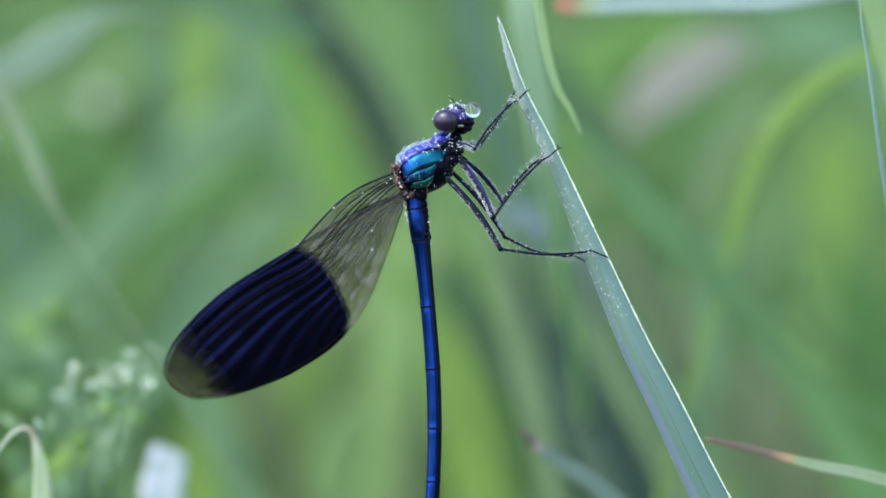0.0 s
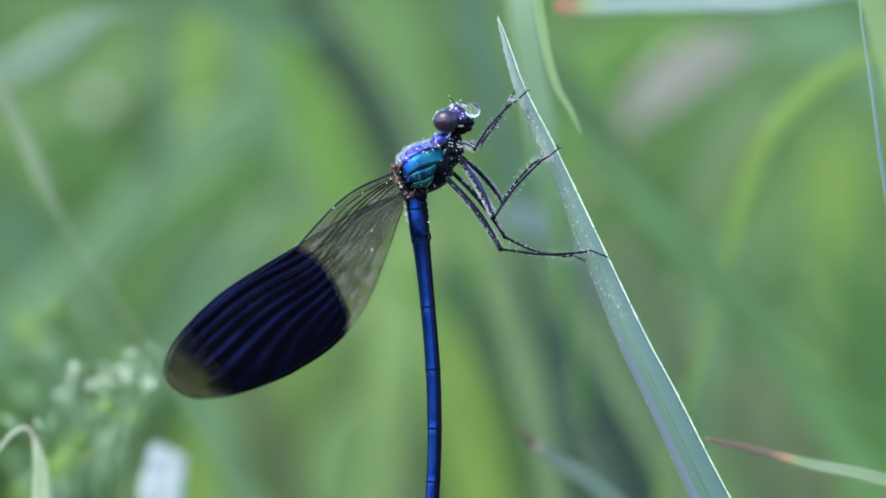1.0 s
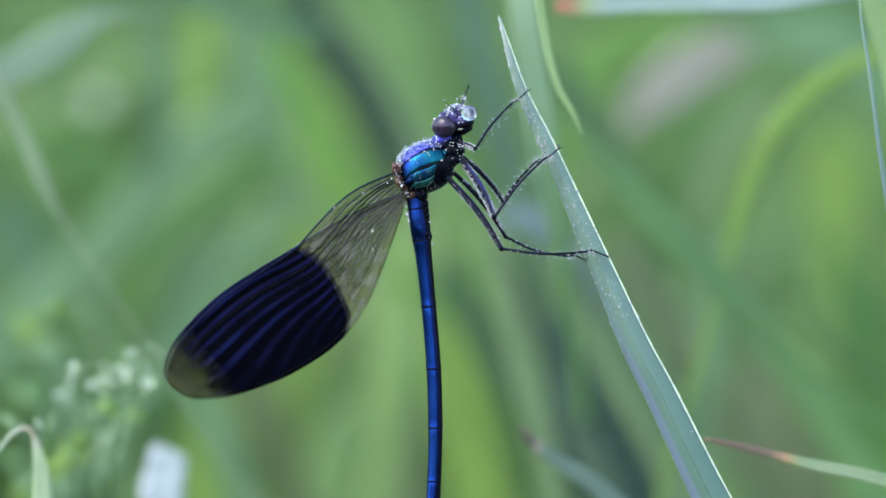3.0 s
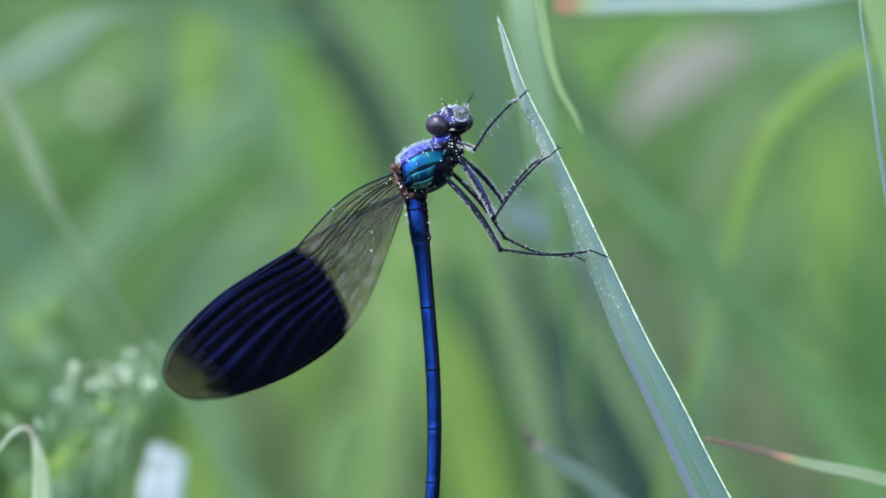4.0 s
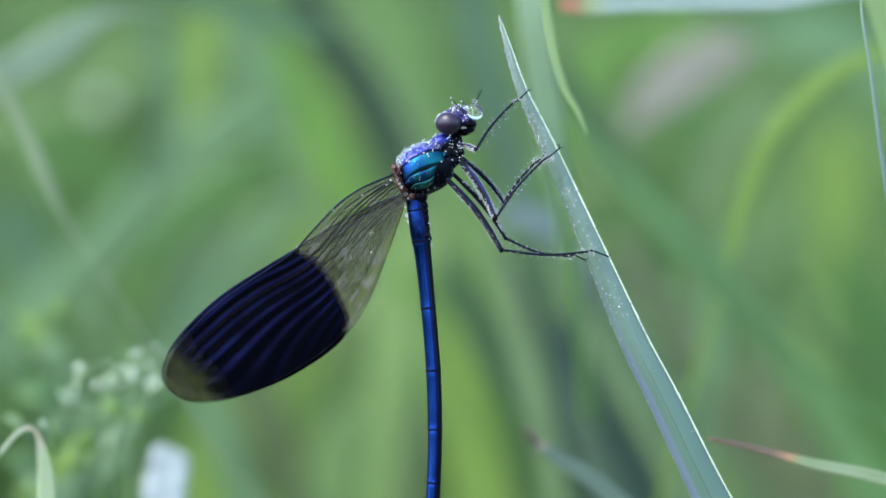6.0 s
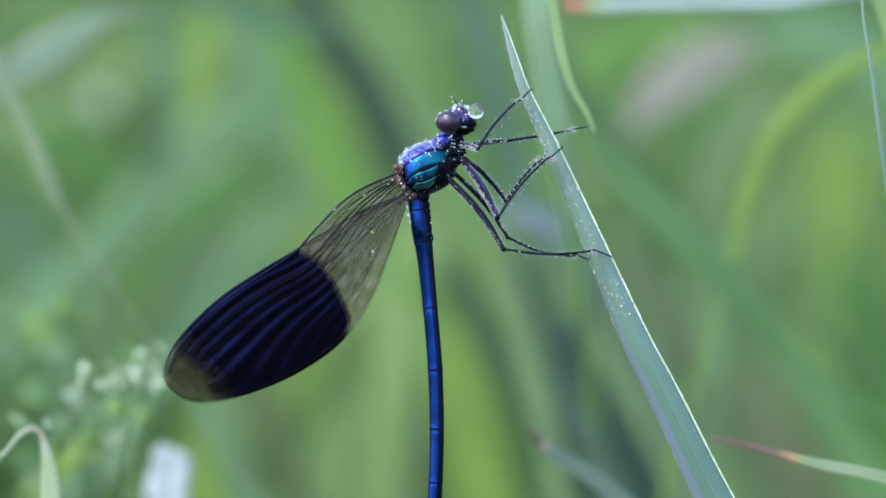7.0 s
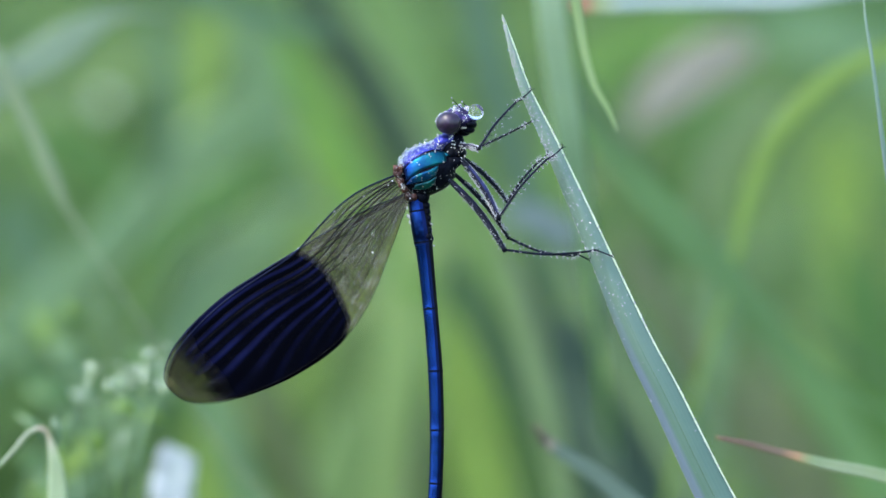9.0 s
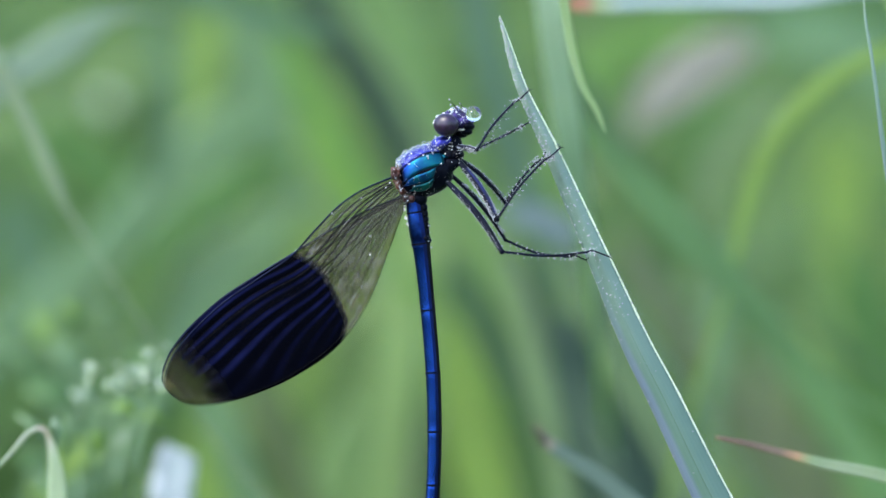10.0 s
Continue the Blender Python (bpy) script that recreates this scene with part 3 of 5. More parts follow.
BACK = [
    # name, path from the tip down, widths, colour, label
    ("arch", to_ground([(59.1, 72.0, 525.58), (52.79, 72.0, 523.82), (46.48, 72.0, 520.83), (42.0, 72.0, 517.1), (38.61, 72.0, 512.69), (36.91, 72.0, 508.75), (35.21, 72.0, 503.46), (33.65, 72.0, 496.0)], (44, 87)),
     [1.09, 1.76, 2.31, 2.58, 2.58, 2.31, 1.63, 0.81, 0.81, 2, 4], "yellow_green", "yellow-green grass blade arching over"),
    ("slant", to_ground([(14.74, 64.0, 515.74), (17.74, 64.0, 511.94), (21.74, 64.0, 507.4), (26.41, 64.0, 502.4), (31.42, 64.0, 497.4), (37.09, 64.0, 491.73), (43.76, 64.0, 484.73)], (144, 79)),
     [0.53, 2.4, 3.74, 4.27, 3.6, 2.0, 0.93, 0.93, 2, 4], "fresh_green", "broad green grass blade leaning over"),
    ("slant_low", to_ground([(35.28, 105.0, 496.44), (39.27, 105.0, 491.72), (43.63, 105.0, 486.28), (47.62, 105.0, 480.84), (51.98, 105.0, 473.94), (56.33, 105.0, 466.68)], (146, 120)),
     [1.31, 3.77, 4.5, 4.79, 4.79, 5.08, 5.08, 5.08, 4], "jade_green", "broad green grass blade leaning over"),
    ("upright_teal", to_ground([(38.2, 120.0, 503.44), (36.7, 120.0, 497.83), (35.81, 120.0, 491.85), (35.43, 120.0, 485.12), (34.83, 120.0, 476.15)], (35, 135)),
     [1.05, 2.99, 3.59, 2.99, 1.5, 1.5, 2, 4], "misty_green", "misty green grass blade standing upright"),
    ("upright_light", to_ground([(47.18, 112.0, 499.34), (48.65, 112.0, 492.71), (49.75, 112.0, 485.35), (51.23, 112.0, 477.99), (52.7, 112.0, 467.69)], (73, 127)),
     [0.44, 2.06, 2.5, 2.8, 2.65, 2.65, 2.65, 4], "light_green", "light green grass blade standing upright"),
    ("far_right", to_ground([(61.63, 225.0, 520.3), (62.71, 225.0, 513.57), (62.89, 225.0, 507.28), (61.63, 225.0, 500.99), (60.29, 225.0, 492.9)], (60, 240)),
     [2.7, 8.98, 9.34, 5.39, 1.8, 1.8, 2, 4], "yellow_green", "broad yellow-green grass blade standing upright"),
    ("mauve_low", to_ground([(43.02, 180.0, 485.08), (46.77, 180.0, 478.41), (50.11, 180.0, 472.15), (54.69, 180.0, 464.23), (59.7, 180.0, 455.06)], (120, 195)),
     [1.67, 5.17, 6.0, 5.0, 3.33, 3.33, 3.33, 4], "withered", "withered greyish grass blade leaning over"),
    ("mauve_mid", to_ground([(23.37, 140.0, 501.63), (26.47, 140.0, 496.58), (29.58, 140.0, 491.54), (34.23, 140.0, 484.55), (39.28, 140.0, 476.79), (45.49, 140.0, 465.92)], (105, 155)),
     [1.24, 3.88, 4.19, 3.73, 3.11, 3.11, 3.11, 3.11, 4], "withered", "withered greyish grass blade leaning over"),
    ("lime_low", to_ground([(34.87, 150.0, 489.8), (38.27, 150.0, 481.1), (40.64, 150.0, 473.2), (42.77, 150.0, 465.29), (44.75, 150.0, 455.8)], (65, 165)),
     [1.58, 4.27, 4.74, 4.9, 4.74, 4.74, 4.74, 4], "light_green", "light green grass blade standing upright"),
    ("low_left", to_ground([(-0.7, 140.0, 490.76), (1.24, 140.0, 483.78), (3.26, 140.0, 474.46), (5.9, 140.0, 464.37), (9.0, 140.0, 448.85)], (29, 155)),
     [2.33, 6.83, 8.07, 8.07, 6.21, 6.21, 6, 4], "yellow_green", "yellow-green grass blade standing upright"),
    ("top_right", to_ground([(45.8, 200.0, 532.69), (51.84, 200.0, 532.52), (57.87, 200.0, 532.0), (64.34, 200.0, 529.76), (71.67, 200.0, 523.37)], (92, 215)),
     [1.38, 5.69, 7.25, 7.25, 6.9, 6.9, 6, 4], "misty_green", "misty green grass blade arching over"),
    ("right_deep", to_ground([(58.67, 170.0, 500.9), (60.14, 170.0, 493.53), (61.54, 170.0, 485.33), (62.93, 170.0, 475.5), (64.81, 170.0, 464.03)], (75, 185)),
     [1.97, 7.87, 8.52, 8.52, 8.19, 8.19, 6, 4], "deep_green", "broad deep green grass blade standing upright"),
    ("dry", to_ground([(43.17, 150.0, 527.91), (39.77, 150.0, 527.59), (35.82, 150.0, 526.01), (31.47, 150.0, 523.01), (27.51, 150.0, 519.45), (24.98, 150.0, 515.1)], (15, 165)),
     [1.9, 5.06, 7.12, 7.12, 4.43, 0.63, 0.63, 2, 4], "dry_grey", "curled dry greyish leaf"),
    ("dry_low", to_ground([(49.68, 175.0, 521.74), (44.3, 175.0, 519.51), (40.58, 175.0, 514.8), (38.1, 175.0, 507.94), (36.86, 175.0, 500.91)], (47, 190)),
     [1.98, 4.13, 4.63, 3.97, 1.49, 1.49, 2, 4], "grey_green", "curled dry greyish leaf"),
    ("under_dry", to_ground([(39.91, 138.0, 519.03), (36.66, 138.0, 518.02), (34.11, 138.0, 515.54), (32.17, 138.0, 510.9), (31.4, 138.0, 503.17)], (41, 153)),
     [0.62, 2.94, 3.71, 2.17, 0.62, 0.62, 2, 4], "deep_green", "deep green grass blade bowed over"),
    ("top_green", to_ground([(40.37, 190.0, 533.33), (33.16, 190.0, 532.31), (26.38, 190.0, 530.62), (21.29, 190.0, 525.53), (19.17, 190.0, 517.05)], (29, 205)),
     [1.7, 4.24, 5.09, 5.09, 4.24, 4.24, 4.24, 4], "bright_green", "deep green grass blade bowed over"),
    # a dark blade in place of the shadowed gap between the blades
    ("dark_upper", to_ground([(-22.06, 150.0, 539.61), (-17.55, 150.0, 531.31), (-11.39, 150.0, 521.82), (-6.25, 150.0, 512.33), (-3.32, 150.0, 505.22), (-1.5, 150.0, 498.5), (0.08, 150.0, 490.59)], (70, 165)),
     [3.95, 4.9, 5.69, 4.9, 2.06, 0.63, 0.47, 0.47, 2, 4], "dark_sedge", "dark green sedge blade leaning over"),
    ("mid_lime", to_ground([(-1.22, 130.0, 512.27), (1.22, 130.0, 506.17), (3.81, 130.0, 500.84), (6.55, 130.0, 494.74), (9.45, 130.0, 487.89)], (49, 145)),
     [1.07, 3.5, 3.96, 3.2, 1.52, 1.52, 2, 4], "light_green", "light green grass blade leaning over"),
    # shade behind the slanting blade, given as a darker blade
    ("shade_mid", to_ground([(14.03, 98.0, 526.56), (16.04, 98.0, 520.83), (19.61, 98.0, 514.03), (23.91, 98.0, 508.3), (28.35, 98.0, 503.29), (34.08, 98.0, 497.21)], (94, 113)),
     [0.72, 3.29, 4.58, 4.3, 2.86, 1.15, 1.15, 2, 4], "dark_green", "dark green grass blade leaning over"),
    # carries the shadowed gap on below the damselfly, again by colour
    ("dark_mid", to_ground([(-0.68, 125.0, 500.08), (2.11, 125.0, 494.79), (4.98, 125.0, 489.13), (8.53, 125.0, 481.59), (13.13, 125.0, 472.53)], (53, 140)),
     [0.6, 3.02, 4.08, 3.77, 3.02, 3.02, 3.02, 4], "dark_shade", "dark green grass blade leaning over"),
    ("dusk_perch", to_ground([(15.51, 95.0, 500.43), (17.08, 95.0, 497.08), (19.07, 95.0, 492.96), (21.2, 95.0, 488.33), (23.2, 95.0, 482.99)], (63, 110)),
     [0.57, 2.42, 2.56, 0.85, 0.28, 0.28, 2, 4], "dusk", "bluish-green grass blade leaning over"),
    # dark blades that fill the shaded gap low beside the perch
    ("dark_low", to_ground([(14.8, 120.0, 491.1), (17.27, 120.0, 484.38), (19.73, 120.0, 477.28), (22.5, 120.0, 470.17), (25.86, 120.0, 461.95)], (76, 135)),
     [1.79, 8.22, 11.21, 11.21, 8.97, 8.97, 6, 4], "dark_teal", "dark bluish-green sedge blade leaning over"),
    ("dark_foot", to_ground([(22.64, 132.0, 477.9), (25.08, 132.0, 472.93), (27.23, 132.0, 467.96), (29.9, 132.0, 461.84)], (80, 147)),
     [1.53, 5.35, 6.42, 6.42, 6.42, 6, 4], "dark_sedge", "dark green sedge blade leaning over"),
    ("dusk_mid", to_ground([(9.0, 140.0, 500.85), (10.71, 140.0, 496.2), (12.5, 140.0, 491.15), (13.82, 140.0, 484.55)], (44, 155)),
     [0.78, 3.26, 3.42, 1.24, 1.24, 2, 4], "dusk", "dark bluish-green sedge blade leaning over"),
    ("light_mid", to_ground([(4.94, 105.0, 502.98), (7.55, 105.0, 494.99), (10.02, 105.0, 485.55), (12.05, 105.0, 478.66), (14.08, 105.0, 468.13)], (39, 120)),
     [0.87, 2.61, 3.34, 3.19, 2.9, 2.9, 2.9, 4], "grey_green", "greyish-green grass blade standing upright"),
    ("light_top", to_ground([(-15.61, 190.0, 547.58), (-10.09, 190.0, 537.4), (-4.16, 190.0, 524.68), (0.93, 190.0, 511.96), (6.02, 190.0, 496.69)], (56, 205)),
     [5.09, 7.12, 7.12, 6.45, 5.94, 5.94, 5.94, 4], "light_green", "light green grass blade leaning over"),
    ("pale_stalk", to_ground([(-52.74, 48.0, 522.93), (-49.85, 48.0, 516.94), (-47.78, 48.0, 512.82), (-46.11, 48.0, 508.95), (-45.08, 48.0, 506.63), (-44.05, 48.0, 504.44), (-40.83, 48.0, 499.42), (-37.29, 48.0, 494.27), (-33.23, 48.0, 487.96), (-28.92, 48.0, 481.39), (-24.09, 48.0, 474.3)], (21, 63)),
     [1.29, 1.55, 1.67, 1.8, 1.42, 0.77, 0.39, 0.32, 0.32, 0.32, 0.39, 0.39, 2, 4], "pale_stalk", "pale seed stalk leaning over"),
    ("stalk_leaf", to_ground([(-52.99, 75.0, 516.11), (-51.62, 75.0, 512.22), (-49.78, 75.0, 508.26), (-48.07, 75.0, 504.85), (-46.36, 75.0, 500.75)], (-26, 90)),
     [0.34, 0.82, 0.82, 0.41, 0.2, 0.2, 2, 4], "light_green", "narrow yellow-green grass blade beside a stalk"),
    ("pale_corner", to_ground([(-33.26, 78.0, 528.24), (-37.72, 78.0, 528.79), (-42.05, 78.0, 527.97), (-46.17, 78.0, 525.49), (-50.3, 78.0, 522.88), (-54.9, 78.0, 520.0), (-60.05, 78.0, 513.12)], (-80, 93)),
     [0.27, 0.82, 2.34, 4.4, 4.54, 3.57, 3.02, 3.02, 3.02, 4], "pale_blue", "pale bluish grass blade arching over"),
    ("dusk_left", to_ground([(-42.96, 165.0, 533.38), (-40.61, 165.0, 527.7), (-39.96, 165.0, 521.6), (-41.1, 165.0, 514.7), (-43.37, 165.0, 507.39)], (-48, 180)),
     [1.14, 3.57, 3.9, 3.25, 1.3, 1.3, 2, 4], "bluish_green", "bluish-green grass blade standing upright"),
    ("dull_left", to_ground([(-65.24, 210.0, 518.94), (-58.22, 210.0, 515.7), (-52.52, 210.0, 510.61), (-49.02, 210.0, 503.6), (-46.83, 210.0, 494.83)], (-27, 225)),
     [2.63, 7.89, 7.89, 4.38, 1.75, 1.75, 2, 4], "deep_green", "deep green grass blade leaning over"),
    ("pale_band", to_ground([(-26.18, 180.0, 524.26), (-30.35, 180.0, 519.68), (-36.18, 180.0, 514.67), (-42.44, 180.0, 508.84), (-48.27, 180.0, 502.58), (-54.53, 180.0, 496.33), (-62.03, 180.0, 489.24), (-71.2, 180.0, 480.07)], (-81, 195)),
     [2.5, 6.67, 8.0, 7.34, 6.67, 6.17, 5.84, 5.0, 5.0, 5.0, 4], "misty_green", "pale green grass blade leaning over"),
    ("left_light", to_ground([(-33.84, 190.0, 539.1), (-36.38, 190.0, 530.62), (-37.66, 190.0, 523.41), (-38.93, 190.0, 515.35), (-40.2, 190.0, 507.72)], (-40, 205)),
     [2.21, 4.92, 5.09, 3.39, 1.36, 1.36, 2, 4], "yellow_green", "yellow-green grass blade standing upright"),
    ("mist_top", to_ground([(-30.48, 170.0, 535.32), (-28.02, 170.0, 528.35), (-25.89, 170.0, 521.39), (-23.27, 170.0, 514.42), (-19.58, 170.0, 507.46)], (0, 185)),
     [1.64, 4.75, 4.92, 4.1, 2.46, 2.46, 2.46, 4], "misty_green", "misty green grass blade leaning over"),
    ("bright_up", to_ground([(-24.19, 150.0, 531.7), (-21.66, 150.0, 525.38), (-18.34, 150.0, 517.87), (-13.76, 150.0, 509.17), (-8.22, 150.0, 499.29)], (32, 165)),
     [1.11, 3.8, 4.43, 3.95, 3.16, 3.16, 3.16, 4], "bright_green", "bright green grass blade leaning over"),
    ("mid_bright", to_ground([(-20.41, 220.0, 525.94), (-18.89, 220.0, 517.02), (-18.89, 220.0, 509.0), (-19.96, 220.0, 500.09), (-21.3, 220.0, 489.39)], (-26, 235)),
     [3.57, 9.27, 9.27, 7.13, 4.46, 4.46, 4.46, 4], "yellow_green", "broad yellow-green grass blade standing upright"),
    ("deep_patch", to_ground([(-21.66, 150.0, 513.52), (-27.2, 150.0, 510.75), (-31.94, 150.0, 507.59), (-36.69, 150.0, 503.64), (-41.82, 150.0, 497.71), (-47.75, 150.0, 489.8)], (-88, 165)),
     [1.58, 6.01, 6.96, 5.53, 3.16, 1.58, 1.58, 2, 4], "deep_green", "deep green grass blade leaning over"),
    ("mist_mid", to_ground([(-19.82, 165.0, 508.2), (-24.28, 165.0, 503.74), (-28.35, 165.0, 498.86), (-32.81, 165.0, 492.77), (-37.69, 165.0, 485.46)], (-58, 180)),
     [1.62, 5.04, 5.36, 4.06, 2.44, 2.44, 2.44, 4], "misty_green", "misty green grass blade leaning over"),
    ("teal_mid", to_ground([(-29.67, 200.0, 503.54), (-35.71, 200.0, 496.64), (-40.19, 200.0, 490.17), (-43.9, 200.0, 482.84), (-46.92, 200.0, 474.21)], (-57, 215)),
     [3.45, 7.94, 8.11, 6.04, 3.45, 3.45, 3.45, 4], "bluish_green", "bluish-green grass blade leaning over"),
    ("teal_edge", to_ground([(-68.05, 200.0, 507.85), (-65.03, 200.0, 501.81), (-62.45, 200.0, 494.91), (-59.43, 200.0, 487.15), (-56.41, 200.0, 477.66)], (-36, 215)),
     [3.45, 7.76, 7.76, 5.18, 2.59, 2.59, 2.59, 4], "bluish_green", "bluish-green grass blade leaning over"),
    ("dull_weed", to_ground([(-44.78, 120.0, 494.47), (-44.55, 120.0, 489.61), (-43.95, 120.0, 485.12), (-42.91, 120.0, 479.14), (-41.79, 120.0, 471.67)], (-37, 135)),
     [0.6, 4.19, 5.98, 4.49, 2.99, 2.99, 2.99, 4], "dull_green", "dull green grass blade standing upright"),
    ("left_low", to_ground([(-44.07, 185.0, 499.24), (-51.63, 185.0, 493.78), (-58.36, 185.0, 489.57), (-65.93, 185.0, 485.79), (-73.5, 185.0, 480.74)], (-94, 200)),
     [1.68, 5.05, 5.55, 5.05, 4.2, 4.2, 4.2, 4], "light_green", "light green grass blade leaning over"),
    ("mist_low", to_ground([(-35.5, 130.0, 484.84), (-32.15, 130.0, 479.12), (-29.56, 130.0, 473.03), (-26.97, 130.0, 465.79)], (3, 145)),
     [1.07, 3.66, 3.96, 3.96, 3.96, 3.96, 4], "misty_green", "misty green grass blade leaning over"),
    ("dull_low", to_ground([(-27.99, 150.0, 484.27), (-26.01, 150.0, 479.13), (-24.04, 150.0, 473.59), (-21.51, 150.0, 466.08)], (8, 165)),
     [1.9, 6.17, 6.48, 5.53, 5.53, 5.53, 4], "brown_green", "dull brownish-green grass blade leaning over"),
    ("bottom_light", to_ground([(-34.71, 150.0, 475.57), (-33.36, 150.0, 470.04), (-32.34, 150.0, 464.5), (-31.55, 150.0, 455.8)], (-22, 165)),
     [2.37, 6.64, 7.27, 7.12, 7.12, 6, 4], "yellow_green", "broad yellow-green grass blade standing upright"),
    ("grey_foot", to_ground([(-13.49, 190.0, 476.34), (-15.78, 190.0, 469.98), (-17.3, 190.0, 462.77), (-18.57, 190.0, 452.59)], (-29, 205)),
     [3.39, 7.46, 7.8, 7.63, 7.63, 6, 4], "pale_lime", "greyish-green grass blade standing upright"),
    ("low_light", to_ground([(-4.9, 150.0, 507.99), (-4.43, 150.0, 500.87), (-5.38, 150.0, 493.75), (-6.64, 150.0, 485.85), (-7.43, 150.0, 477.15)], (-17, 165)),
     [2.37, 7.27, 8.22, 7.12, 4.74, 4.74, 4.74, 4], "lime", "broad yellow-green grass blade standing upright"),
    ("low_mid", to_ground([(-4.3, 210.0, 487.81), (-7.37, 210.0, 478.17), (-9.56, 210.0, 468.52), (-11.31, 210.0, 459.75)], (-21, 225)),
     [4.38, 9.12, 9.29, 8.77, 8.77, 6, 4], "pale_lime", "broad light green grass blade standing upright"),
    ("top_blue", [(-15.32, 110.0, 527.79), (-21.55, 110.0, 529.11), (-27.42, 110.0, 531.01), (-33.28, 110.0, 533.06), (-39.15, 110.0, 536.73), (-53.29, 112.0, 548.65), (-72.71, 114.0, 539.97), (-88.5, 120.0, 233.96), (-88.5, 120.0, -50.09)],
     [1.32, 2.49, 2.79, 2.93, 2.64, 3, 4, 6, 4], "bluish_green", "bluish-green grass blade bowed over"),
    ("grey_strip", to_ground([(-25.35, 180.0, 544.27), (-17.43, 180.0, 534.68), (-10.76, 180.0, 525.51), (-4.67, 180.0, 515.92), (1.75, 180.0, 504.25)], (62, 195)),
     [3.0, 4.5, 5.0, 5.0, 4.5, 4.5, 4.5, 4], "grey_green", "greyish grass blade leaning over"),
    ("light_two", to_ground([(13.22, 108.0, 500.07), (17.09, 108.0, 492.41), (21.62, 108.0, 484.74), (25.12, 108.0, 478.53), (28.77, 108.0, 471.59), (33.3, 108.0, 463.56)], (83, 123)),
     [0.88, 2.63, 2.92, 2.77, 2.77, 2.92, 2.92, 2.92, 4], "grey_green", "greyish-green grass blade leaning over"),
    ("blue_low", to_ground([(15.21, 90.0, 484.22), (17.19, 90.0, 477.53), (19.58, 90.0, 471.19), (22.61, 90.0, 463.44)], (63, 105)),
     [0.85, 2.82, 3.52, 3.87, 3.87, 3.87, 4], "dusk", "bluish-green grass blade standing upright"),
    ("teal_back", to_ground([(1.2, 120.0, 544.92), (3.44, 120.0, 532.96), (5.83, 120.0, 521.75), (9.04, 120.0, 510.54), (13.53, 120.0, 500.07)], (49, 135)),
     [2.02, 4.49, 5.01, 5.01, 4.49, 4.49, 4.49, 4], "teal", "bluish-green grass blade leaning over"),
    ("blue_patch", to_ground([(6.9, 100.0, 503.81), (10.13, 100.0, 504.02), (14.09, 100.0, 502.37), (18.04, 100.0, 498.99), (21.28, 100.0, 492.88)], (71, 115)),
     [1.44, 3.16, 3.31, 1.44, 0.43, 0.43, 2, 4], "dew_blue", "grey-blue dewy grass blade bowed over"),
]
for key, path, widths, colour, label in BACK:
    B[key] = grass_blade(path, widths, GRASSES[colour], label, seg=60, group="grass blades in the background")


def flower_mesh():
    """A tiny five-petalled flower."""
    bm = bmesh.new()
    for k in range(5):
        a = 2 * math.pi * k / 5
        blob(bm, (0.45 * MM * math.cos(a), 0.45 * MM * math.sin(a), 0), (0.34 * MM, 0.28 * MM, 0.1 * MM), Matrix.Rotation(a, 3, "Z"), 7, 5)
    blob(bm, (0, 0, 0), (0.2 * MM, 0.2 * MM, 0.18 * MM), None, 6, 4)
    me = bpy.data.meshes.new("flower")
    bm.to_mesh(me)
    bm.free()
    me.materials.append(PETAL)
    return me


FLOWER = flower_mesh()


